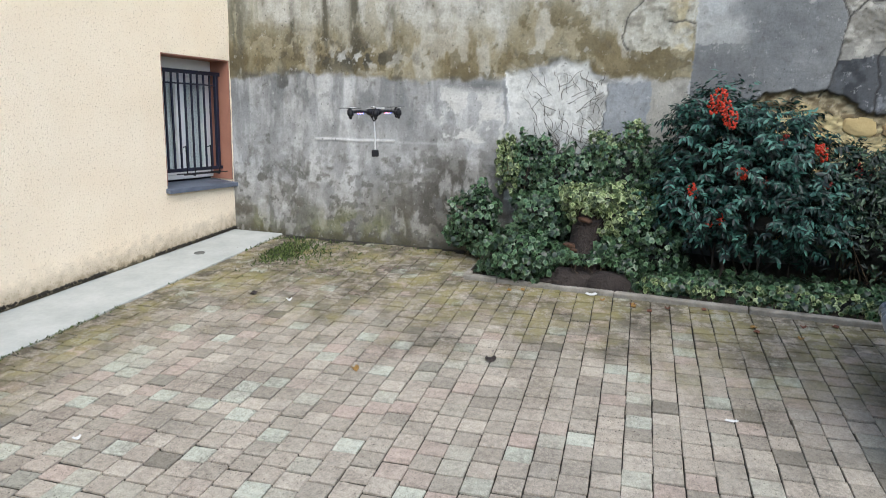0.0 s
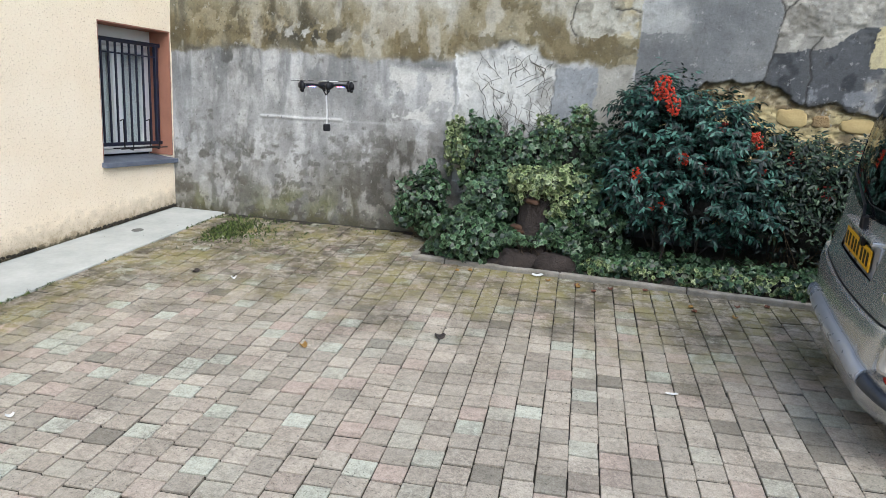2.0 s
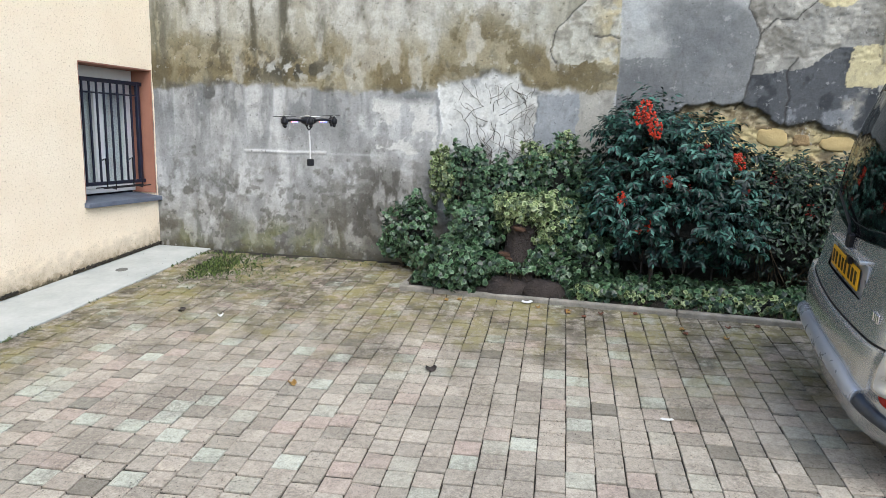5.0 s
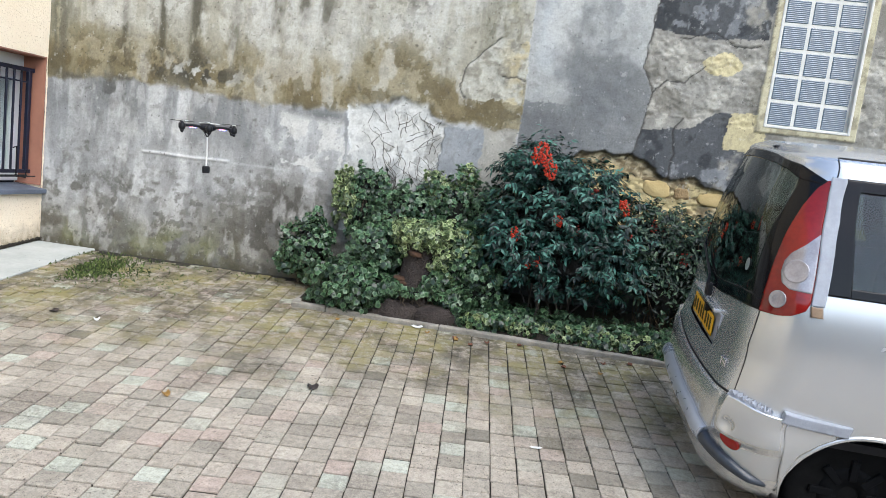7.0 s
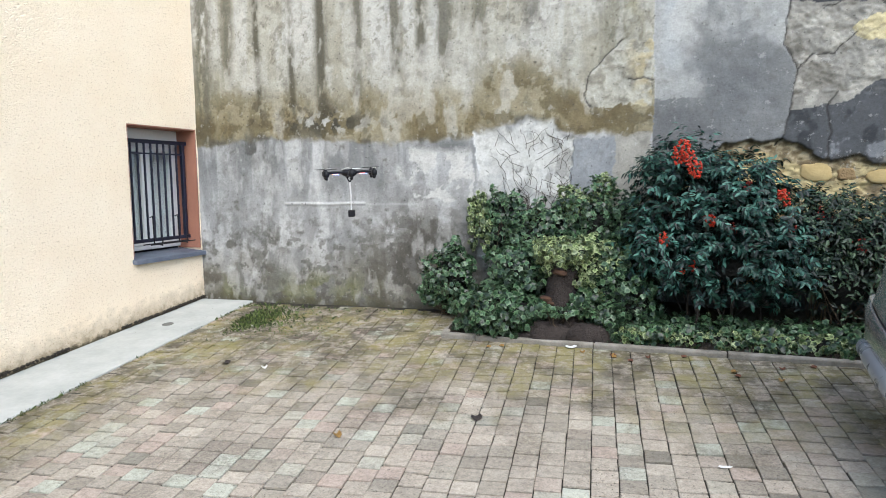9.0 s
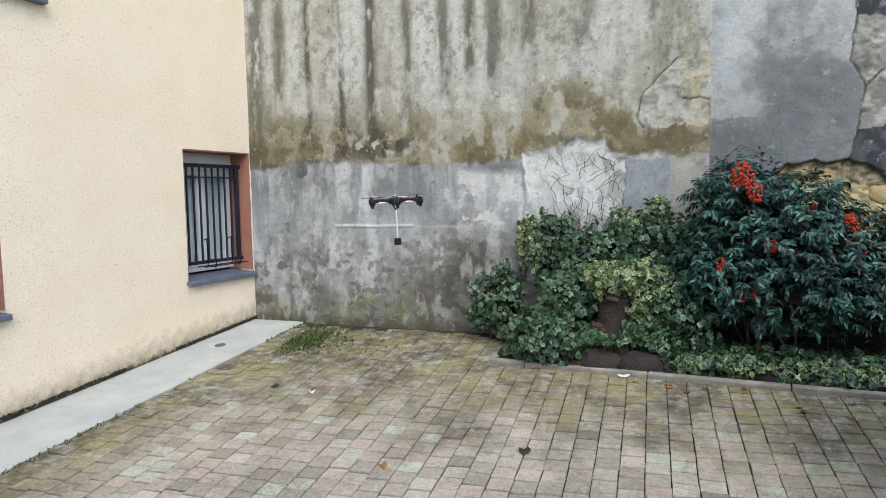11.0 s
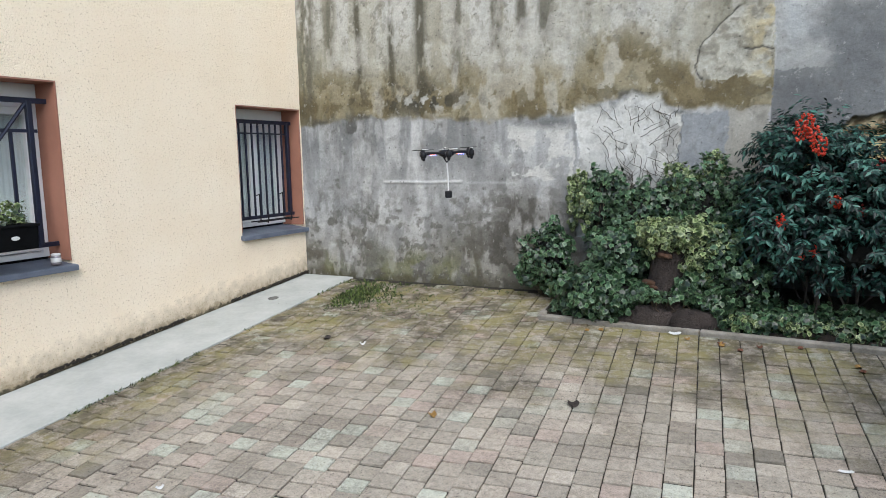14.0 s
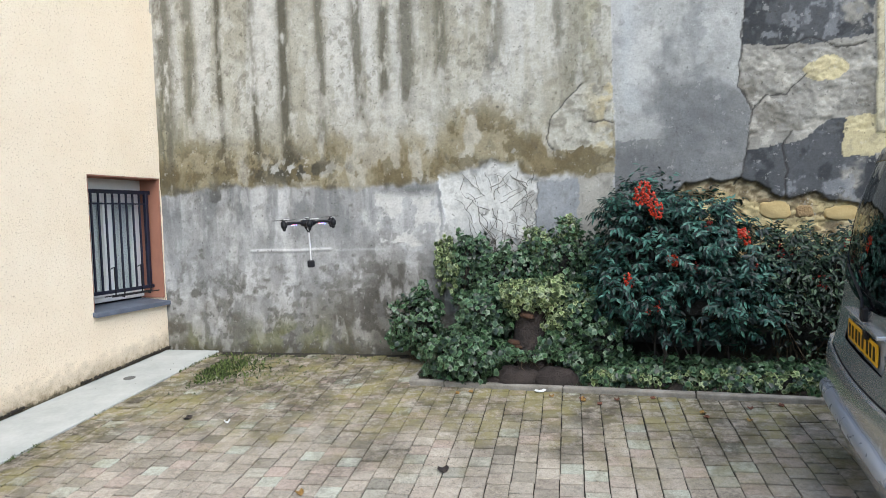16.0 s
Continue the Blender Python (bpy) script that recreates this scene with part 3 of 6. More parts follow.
    lay(up * (1 - step(0.1, 1.0, u + 0.3 * (n2 - 0.5))), (142, 138, 114), 0.75)
    lay(up * step(0.4, 0.65, n1), (184, 182, 170), 0.8)
    lay(up * step(0.48, 0.66, fbm(u * 6, z * 0.6, 91)), (140, 137, 121), 0.7)
    lay(up * step(0.54, 0.70, fbm(u * 8, z * 4, 92)), (194, 192, 183), 0.5)
    band = up * (1 - step(0.22, 0.62, wob_z - edge + 0.35 * (fbm(u * 2.5, z * 0.8, 46) - 0.5)))
    lay(band, (146, 136, 108), 0.8)
    lay(band * step(0.48, 0.66, fbm(u * 5, z * 3, 47)), (116, 104, 76), 0.8)
    lay(up * step(2.75, 3.4, z) * step(0.45, 0.62, fbm(u * 4.5, z * 0.4, 48)), (200, 199, 192), 0.8)
    for uc, wd, ztop, zlow, k in ((0.12, 0.10, 5, 2.3, 0.5), (0.8, 0.035, 5, 2.75, 0.85), (1.2, 0.035, 5, 2.6, 0.95), (1.55, 0.06, 5, 2.35, 0.85), (1.95, 0.05, 5, 2.75, 0.5), (2.35, 0.06, 5, 2.9, 0.55), (2.62, 0.05, 5, 3.05, 0.6), (2.86, 0.08, 5, 2.95, 0.55), (3.2, 0.05, 5, 3.3, 0.4), (0.45, 0.06, 5, 3.0, 0.4), (3.75, 0.08, 5, 3.4, 0.3), (4.3, 0.05, 5, 3.3, 0.3)):
        sway = uc + 0.04 * (fbm(z * 1.5 + uc * 9, z * 0 + uc, 49) - 0.5)
        s = np.exp(-(((u - sway) / wd) ** 2)) * step(zlow - 0.15, zlow + 0.25, z) * up
        lay(s * step(0.2, 0.5, fbm(u * 16, z * 5, 50)) * 1.3, (94, 91, 78), min(0.95, k + 0.2))
    yel = np.exp(-(((u - 4.62) / 0.07) ** 2)) * step(2.9, 3.1, z)
    lay(yel * step(0.4, 0.6, n2), (168, 162, 118), 0.3)
    # pitted dark speckle in the runs, pale bloom and scabs higher up
    lay(up * step(0.60, 0.62, fbm(u * 20, z * 16, 111)) * step(0.44, 0.56, fbm(u * 3, z * 1.0, 112)), (98, 94, 80), 0.3)
    lay(up * step(0.56, 0.66, fbm(u * 5, z * 2.2, 113)), (202, 200, 192), 0.5)
    lay(band * step(0.55, 0.58, fbm(u * 7, z * 6, 114)), (100, 90, 64), 0.6)
    lay(np.exp(-(((u - 3.72) / 0.13) ** 2 + ((z - 3.42) / 0.11) ** 2)) * step(0.46, 0.52, fbm(u * 12, z * 12, 115)), (112, 110, 104), 0.8)
    for uc in (0.78, 1.2, 1.58):
        lay(up * np.exp(-(((u - uc) / 0.12) ** 2 + ((z - 2.62) / 0.22) ** 2)) * step(0.47, 0.53, fbm(u * 13, z * 10, 116)), (78, 72, 56), 0.8)
    # black and white flaking on the ledge
    blot = np.exp(-(((u - 1.62) / 0.5) ** 2 + ((z - 2.54) / 0.13) ** 2))
    lay(blot * step(0.5, 0.56, fbm(u * 11, z * 9, 51)), (64, 62, 54), 0.9)
    lay(blot * step(0.56, 0.6, fbm(u * 11, z * 11, 52)), (196, 196, 190), 0.9)
    # the ledge's shadow, painted as a broken dark line along its edge
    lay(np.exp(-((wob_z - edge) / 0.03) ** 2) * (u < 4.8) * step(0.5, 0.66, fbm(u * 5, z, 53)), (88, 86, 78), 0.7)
    damp = np.exp(-(((u - 0.75) / 0.2) ** 2 + ((z - 2.28) / 0.18) ** 2))
    lay(damp * step(0.45, 0.6, fbm(u * 9, z * 5, 54)), (86, 86, 82), 0.85)
    rel = rel + 0.006 * up
    # flaked patch left of the white one
    fl = (wob_u > 2.5) & (wob_u < 3.12) & (wob_z > 1.75) & (wob_z < 2.28)
    lay(fl * step(0.44, 0.465, fbm(u * 6, z * 6, 55)), (206, 205, 199), 0.95)
    lay(np.exp(-(((u - 2.9) / 0.3) ** 2 + ((z - 2.28) / 0.06) ** 2)), (96, 98, 98), 0.8)
    # white patch, and blue-grey beside it
    top = np.interp(u, [3.1, 3.2, 3.4, 3.65, 3.9, 4.1], [2.3, 2.38, 2.42, 2.46, 2.44, 2.36])
    wp = ((wob_u > 3.16) & (wob_u < 4.07) & (z > 1.2)) * step(-0.05, 0.05, top + 0.34 * (fbm(u * 5, z * 5, 90) - 0.5) - wob_z)
    lay(wp, (214, 214, 208))
    lay(wp * step(0.5, 0.64, n2), (188, 188, 184), 0.7)
    lay(wp * step(0.56, 0.62, fbm(u * 8, z * 8, 56)) * step(3.5, 3.7, u), (150, 148, 142), 0.6)
    rel = rel - 0.016 * wp
    bp = ((wob_u > 4.07) & (wob_u < 4.5) & (wob_z < 2.3) & (z > 1.5)).astype(float)
    lay(bp, (144, 148, 151), 0.8)
    lay(((wob_u > 4.45) & (wob_u < 4.79) & (wob_z < 2.32) & (z > 1.3)).astype(float), (164, 160, 148), 0.8)
    # pale mend with the slanting crack
    mend = ((wob_u > 4.2) & (wob_u < 4.79) & (wob_z > 2.56) & (wob_z < 2.86 + 0.85 * np.clip(u - 4.2, 0, 0.34))).astype(float)
    lay(mend, (186, 184, 172), 0.85)
    lay(mend * step(0.5, 0.62, n3), (140, 136, 122), 0.7)
    lay(mend * step(4.5, 4.72, u + 0.2 * (n2 - 0.5)) * step(0.42, 0.56, fbm(u * 7, z * 7, 96)), (186, 172, 134), 0.7)
    rel = rel + mend * 0.02 * (n3 - 0.6)
    # blue-grey render right of the straight seam
    seam = (u > 4.79 + 0.03 * (fbm(z * 5, z * 0, 9) - 0.5)).astype(float)
    lay(seam, (168, 169, 165))
    lay(seam * step(0.44, 0.6, n1), (184, 184, 180), 0.8)
    dark = step(0.48, 0.7, fbm(u * 1.6, z * 1.6, 57) + 0.22 * np.clip(u - 5.1, 0, 1) + 0.2 * np.clip(2.9 - z, -0.6, 1))
    lay(seam * dark, (112, 113, 112), 0.75)
    lay(seam * step(0.55, 0.68, fbm(u * 5, z * 4, 58)), (134, 136, 135), 0.6)
    lay(seam * (1 - step(0.10, 0.45, u - 4.79 - 0.6 * np.clip(2.75 - wob_z, 0, 1))) * (wob_z < 2.62), (98, 99, 100), 0.6)
    lay(seam * np.exp(-(((u - 4.93) / 0.09) ** 2)) * step(2.8, 3.0, z), (190, 194, 195), 0.6)
    cloud = np.exp(-(((u - 5.45) / 0.36) ** 2 + ((z - 2.72) / 0.36) ** 2)) * step(0.40, 0.56, fbm(u * 3.4, z * 3.4, 121))
    lay(seam * cloud, (110, 112, 113), 0.75)
    lay(seam * step(0.54, 0.66, fbm(u * 3, z * 2.4, 122)) * step(2.9, 3.3, z), (198, 198, 193), 0.6)
    # beyond the long crack: rough grey, black paint, scraps of yellow
    crack = [(5.98, 5.0), (5.92, 3.9), (5.88, 3.63), (5.83, 3.03), (5.93, 2.82), (5.9, 2.55), (5.85, 2.27), (5.78, 2.2)]
    past = (u > np.interp(z, [p[1] for p in crack[::-1]], [p[0] for p in crack[::-1]])).astype(float)
    lay(past, (152, 149, 140))
    lay(past * step(0.45, 0.6, n2), (128, 124, 114), 0.8)
    lay(past * step(0.58, 0.68, fbm(u * 7, z * 9, 59)), (182, 178, 166), 0.8)
    coarse = past * (wob_z > 2.62) * (wob_z < 3.32)
    black = past * ((wob_z < 2.5 + 0.22 * step(6.2, 6.6, u)) | (wob_z > 3.36)) * (wob_u < 6.86)
    lay(black * step(0.33, 0.42, fbm(u * 2.4, z * 2.4, 60) + 0.06), (82, 84, 86), 0.95)
    lay(black * step(0.52, 0.62, fbm(u * 6, z * 6, 61)), (58, 60, 62), 0.8)
    lay(black * step(0.6, 0.66, fbm(u * 9, z * 7, 62)), (140, 142, 144), 0.7)
    scrap = ((wob_u > 6.64) & (wob_u < 6.95) & (wob_z > 2.38) & (wob_z < 2.72)) | (((wob_u - 6.5) / 0.17) ** 2 + ((wob_z - 3.12) / 0.11) ** 2 < 1)
    lay(scrap.astype(float), (208, 195, 152), 0.9)
    rel = rel + coarse * 0.045 * (fbm(u * 9, z * 12, 63) - 0.55) + coarse * 0.02 * (fbm(u * 30, z * 36, 64) - 0.5)
    rel = rel - 0.01 * past
    # plaster round the glass blocks
    ring = (u > GB[0] - 0.055 - 0.03 * (n2 - 0.5)) & (u < GB[1] + 0.055) & (z > GB[2] - 0.05) & (z < GB[3] + 0.05)
    lay(ring.astype(float), (196, 188, 158))
    lay(ring * step(0.5, 0.6, n3), (150, 142, 118), 0.7)
    rel = np.where(ring, 0.006, rel)
    # fallen plaster over stone
    lip = [(5.0, 1.9), (5.25, 2.12), (5.39, 2.21), (5.75, 2.21), (5.85, 2.22), (6.0, 2.14), (6.12, 2.08), (6.4, 2.06), (6.66, 2.0), (7.2, 1.93), (9, 1.7)]
    bare = step(0.0, 0.02, below(lip, wob_u) - wob_z) * (u > 5.0) * (z > 1.0)
    lay(bare, (176, 162, 130))
    lay(bare * step(0.45, 0.6, n3), (122, 108, 82), 0.85)
    lay(bare * step(0.42, 0.58, fbm(u * 4, z * 5, 65) + 0.6 * (below(lip, u) - z - 0.16)), (206, 188, 138), 0.85)
    lay(bare * step(0.55, 0.66, fbm(u * 12, z * 22, 69)), (112, 96, 70), 0.8)
    rel = rel + bare * (-0.045 + 0.05 * (fbm(u * 6, z * 9, 66) - 0.5) + 0.035 * (fbm(u * 18, z * 30, 97) - 0.5))
    # shadow under the plaster's lip, painted on as a thin dark line
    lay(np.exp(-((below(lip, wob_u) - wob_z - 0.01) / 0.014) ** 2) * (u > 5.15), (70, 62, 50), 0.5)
    # cracks
    kinked = lambda pts, amp: gap_to(pts, u + amp * (fbm(u * 12, z * 12, 67) - 0.5), z + amp * (fbm(u * 12, z * 12, 68) - 0.5))
    for pts, wd, amp in ((crack, 0.008, 0.05), ([(4.22, 2.86), (4.3, 2.95), (4.42, 3.08), (4.51, 3.16)], 0.0055, 0.04), ([(4.22, 2.86), (4.2, 2.7), (4.24, 2.58)], 0.006, 0.05), ([(6.18, 2.08), (6.2, 2.3), (6.17, 2.5), (6.24, 2.62)], 0.008, 0.04), ([(4.58, 2.82), (4.7, 2.83), (4.78, 2.8)], 0.008, 0.05), ([(5.93, 2.82), (6.05, 2.95), (6.2, 2.93), (6.35, 3.08)], 0.006, 0.06), ([(6.1, 3.32), (6.4, 3.38), (6.6, 3.28), (6.8, 3.3)], 0.006, 0.06)):
        g = np.exp(-((kinked(pts, amp) / wd) ** 2))
        lay(g, (50, 48, 46), 0.8)
        rel = rel - 0.008 * g
    # the thin white ledge
    line = np.exp(-((z - 1.716 + 0.004 * np.sin(u * 9)) / 0.012) ** 2) * step(1.04, 1.1, u) * (1 - step(1.98, 2.0, u))
    lay(line, (216, 216, 214), 0.95)
    lay(np.exp(-((z - 1.71) / 0.012) ** 2) * step(1.98, 2.0, u) * (1 - step(2.55, 2.62, u)), (196, 196, 194), 0.5)
    rel = rel + 0.012 * line
    lay(step(0.62, 0.74, n3) * 0.5, (96, 94, 88), 0.4)
    c = np.clip(col / 255, 0, 1)
    return 0.8 * np.where(c <= 0.04045, c / 12.92, ((c + 0.055) / 1.055) ** 2.4), rel


def back_wall():
    us, zs = np.arange(-0.32, 8.8, 0.0105), np.arange(0.35, 4.75, 0.0105)
    us[np.abs(us - GB[0]).argmin()], us[np.abs(us - GB[1]).argmin()] = GB[0], GB[1]
    zs[np.abs(zs - GB[2]).argmin()], zs[np.abs(zs - GB[3]).argmin()] = GB[2], GB[3]
    U, Z = np.meshgrid(us, zs)
    col, rel = paint_wall(U, Z)
    nz, nu = U.shape
    co = np.stack([U, -rel, Z], -1).reshape(-1, 3)
    idx = np.arange(nz * nu).reshape(nz, nu)
    uc, zc = (U[:-1, :-1] + U[1:, 1:]) / 2, (Z[:-1, :-1] + Z[1:, 1:]) / 2
    keep = ~((uc > GB[0]) & (uc < GB[1]) & (zc > GB[2]) & (zc < GB[3]))
    quads = np.stack([idx[:-1, :-1], idx[:-1, 1:], idx[1:, 1:], idx[1:, :-1]], -1)[keep]
    me = bpy.data.meshes.new("wall_back")
    me.vertices.add(len(co))
    me.vertices.foreach_set("co", co.ravel())
    me.loops.add(quads.size)
    me.loops.foreach_set("vertex_index", quads.ravel())
    me.polygons.add(len(quads))
    me.polygons.foreach_set("loop_start", np.arange(0, quads.size, 4))
    me.update(calc_edges=True)
    at = me.color_attributes.new("stain", "FLOAT_COLOR", "POINT")
    at.data.foreach_set("color", np.concatenate([col.reshape(-1, 3), np.ones((len(co), 1))], 1).ravel())
    return smooth(me)


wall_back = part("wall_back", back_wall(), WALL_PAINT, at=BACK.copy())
tagged(wall_back, "old stained grey plaster wall, cracked and flaking", "wall", kind="structure")
bm = bmesh.new()
for a in ((-0.3, 8.75, -0.5, 0.36), (-0.3, 8.75, 4.72, 7.5), (8.75, 16, -0.5, 7.5)):
    box(bm, a[0], a[1], 0.0, 0.4, a[2], a[3])
for a in ((-0.3, GB[0] - 0.01, 0.3, 4.8), (GB[1] + 0.01, 8.8, 0.3, 4.8), (GB[0] - 0.01, GB[1] + 0.01, 0.3, GB[2] - 0.01), (GB[0] - 0.01, GB[1] + 0.01, GB[3] + 0.01, 4.8)):
    box(bm, a[0], a[1], 0.09, 0.4, a[2], a[3])
core = part("wall_core", bm, RENDER_GREY, wall_back)

# plain walls added out of view to close the yard and fill reflections
for nm, m, l in (("unseen_wall_south", pose(3, -9.0, 0), 22), ("unseen_wall_east", pose(11.5, 0, 0, 0, 0, 90), 22)):
    w = part(nm, boxed(-l / 2, l / 2, -0.15, 0.15, -2.5, 3.2), RENDER_GREY, at=m)
    tagged(w, "plain pale plaster wall added out of view to close the yard", "wall", kind="structure")


# ---- glass-block window ----
def make_block_glass():
    m = material("block_glass", (0.5, 0.6, 0.66), 0.12)
    n = Nodes(m)
    v = n.coords()
    w = n.add("ShaderNodeTexWave", Scale=19.0, Distortion=0.0)
    w.bands_direction = "Z"
    n.link(v, w.inputs["Vector"])
    n.color(n.ramp(w.outputs["Fac"], [(0.0, srgb(78, 92, 108)), (1.0, srgb(116, 131, 143))]))
    n.bump(w.outputs["Fac"], 0.4, 0.006)
    return m


BLOCK_GLASS = make_block_glass()
MORTAR = speckled("white_mortar", srgb(206, 206, 198), srgb(228, 226, 218), 8.0, 0.85, 0.2, 0.003)
gbw = thing("glass_block_window", BACK.copy(), "glass-block window set in white mortar", "window", kind="structure")
gw, gh = (GB[1] - GB[0] - 0.05) / 3, 0.222
bm = bmesh.new()
box(bm, GB[0], GB[1], 0.036, 0.12, GB[2], GB[3])
part("mortar", bm, MORTAR, gbw)
part("window_surround", frame_of(GB[0] - 0.001, GB[1] + 0.001, GB[2], GB[3], 0.022, -0.012, 0.06), MORTAR, gbw, "white painted surround")
bm = boxed(-gw / 2 + 0.015, gw / 2 - 0.015, -0.016, 0.03, -gh / 2 + 0.015, gh / 2 - 0.015, bevel=0.007, seg=2)
block = mesh_of("glass_block", bm)
block.materials.append(BLOCK_GLASS)
for r in range(7):
    for c in range(3):
        part("glass_block", block, None, gbw, at=pose(GB[0] + 0.025 + gw * (c + 0.5), 0.045, GB[2] + 0.02 + gh * (r + 0.5)))

# bare stones showing where the plaster has fallen
def stone_mesh(sx, sy, sz, seed):
    bm = bmesh.new()
    bmesh.ops.create_icosphere(bm, subdivisions=3, radius=1.0)
    for v in bm.verts:
        p = v.co.copy()
        q = Vector([math.copysign(abs(c) ** 0.7, c) for c in p])
        q *= 1 + 0.22 * noise.noise(p * 1.6 + Vector((seed, 0, 0))) + 0.08 * noise.noise(p * 5 + Vector((seed, 3, 0)))
        v.co = Vector((q.x * sx, q.y * sy, q.z * sz))
    return bm


for i, (u, z, a, b, mat) in enumerate(((6.12, 1.965, 0.13, 0.075, STONE), (5.80, 1.87, 0.17, 0.05, STONE), (6.34, 1.94, 0.075, 0.055, RUBBLE), (5.62, 2.06, 0.045, 0.032, RUBBLE), (6.62, 1.92, 0.15, 0.06, STONE))):
    part("stone", stone_mesh(a, 0.026, b, i * 3.1), mat, wall_back, shade=True, at=pose(u, 0.057, z, 0, random.uniform(-8, 8), 0))

# ---- kerb and planting bed ----
kerb = thing("kerb", TILT @ pose(-1.592, 5.743, 0, 0, 0, -7.4), "grey concrete edging kerb round the planting bed", "kerb", kind="structure")
x = 0.0
for k in range(9):
    ln = 1.0 if k else 0.32
    bm = boxed(x + 0.003, x + ln - 0.003, 0.0, 0.062, -0.12, 0.034, bevel=0.010, seg=2, jitter=0.003)
    part("kerb_stone", bm, KERBSTONE, kerb)
    x += ln
part("kerb_stone", boxed(-0.003, 0.06, 0.07, 0.86, -0.12, 0.04, bevel=0.012, seg=2), KERBSTONE, kerb)
nx, ny = 90, 14
vs, fs = [], []
for j in range(ny + 1):
    for i in range(nx + 1):
        f = j / ny
        xx = 0.03 + 8 * i / nx
        hump = 0.02 + 0.10 * math.sin(math.pi * min(1, f * 1.2) * 0.5) + 0.05 * noise.noise(Vector((xx * 2.5, f * 3, 0)))
        vs.append((xx, 0.05 + f * (1.05 + 0.02 * xx), hump if j else -0.02))
for j in range(ny):
    for i in range(nx):
        a = j * (nx + 1) + i
        fs.append((a, a + 1, a + nx + 2, a + nx + 1))
bed = part("soil", raw_mesh("soil", vs, fs), SOIL, shade=True, at=kerb.matrix_basis.copy())
tagged(bed, "dark damp soil of the planting bed", "soil", kind="structure")


# ---- foliage ----
RNG = np.random.RandomState(11)
IVY_LEAF = (np.array([(0, -0.05, 0.05), (0, -0.36, 0), (0.30, -0.46, -0.05), (0.40, -0.20, -0.01), (0.60, 0.06, -0.09), (0.32, 0.27, 0), (0, 0.70, -0.12), (-0.32, 0.27, 0), (-0.60, 0.06, -0.09), (-0.40, -0.20, -0.01), (-0.30, -0.46, -0.05)]), [(0, i, i % 10 + 1) for i in range(1, 11)])
LANCE_LEAF = (np.array([(0, 0, 0), (0.19, 0.36, 0.04), (0.14, 0.66, 0.01), (0, 1.0, -0.10), (-0.14, 0.66, 0.01), (-0.19, 0.36, 0.04)]), [(0, 1, 2, 3), (0, 3, 4, 5)])


# near-black colour that stands for the deep shade inside the plants
GAP_SHADE = speckled("gap_shade", (0.003, 0.004, 0.002), (0.009, 0.009, 0.006), 14.0, 1.0, 1.0, 0.02)


def unit(a):
    return a / np.maximum(np.linalg.norm(a, axis=-1, keepdims=True), 1e-9)


def leaves(name, pos, nrm, tip, size, shape):
    """One mesh of many leaves: places, facing, direction of the tip, sizes."""
    verts, faces = shape
    nrm = unit(nrm)
    tip = unit(tip - nrm * (tip * nrm).sum(1, keepdims=True))
    side = np.cross(tip, nrm)
    v = pos[:, None] + size[:, None, None] * (verts[None, :, 0:1] * side[:, None] + verts[None, :, 1:2] * tip[:, None] + verts[None, :, 2:3] * nrm[:, None])
    n, k = len(pos), len(verts)
    f = (np.arange(n)[:, None, None] * k + np.array(faces)[None]).reshape(-1, len(faces[0]))
    me = bpy.data.meshes.new(name)
    me.vertices.add(n * k)
    me.vertices.foreach_set("co", v.ravel())
    me.loops.add(f.size)
    me.loops.foreach_set("vertex_index", f.ravel())
    me.polygons.add(len(f))
    me.polygons.foreach_set("loop_start", np.arange(0, f.size, f.shape[1]))
    me.update(calc_edges=True)
    rim = me.attributes.new("margin", "FLOAT", "POINT")
    rim.data.foreach_set("value", np.tile(np.minimum(1.0, np.hypot(verts[:, 0], verts[:, 1]) * 2.2), n).astype(np.float32))
    return me


def shell(blobs, dense=1.35):
    """Places and outward ways near the surfaces of lumpy mounds (u, d, z, three radii, count)."""
    ps, ns = [], []
    for u, d, z, a, b, c, n in blobs:
        n = int(n * dense)
        w = unit(RNG.randn(n, 3))
        lump = 0.62 + 0.75 * fbm(w[:, 0] * 3.2 + u * 3, w[:, 2] * 3.2 + w[:, 1] * 2.1, 70, 3)
        tuft = fbm(w[:, 0] * 5.5 * a / 0.3 + u * 7, w[:, 2] * 5.5 * c / 0.3 + z * 5, 73, 2)
        r = lump * (0.86 + 0.42 * (tuft - 0.5) + 0.24 * step(0.42, 0.62, tuft) - 0.20 * RNG.rand(n) ** 1.5)
        ps.append(np.stack([u + a * w[:, 0] * r, d + b * w[:, 1] * r, z + c * w[:, 2] * r], 1))
        ns.append(unit(np.stack([w[:, 0] / a, w[:, 1] / b, w[:, 2] / c], 1)))
    return np.concatenate(ps), np.concatenate(ns)


def out_of_wall(p):
    """(u, out, up) to the wall's own axes."""
    return np.stack([p[:, 0], -p[:, 1], p[:, 2]], 1)


def floor_z(d):
    return 0.655 - 0.1 * d


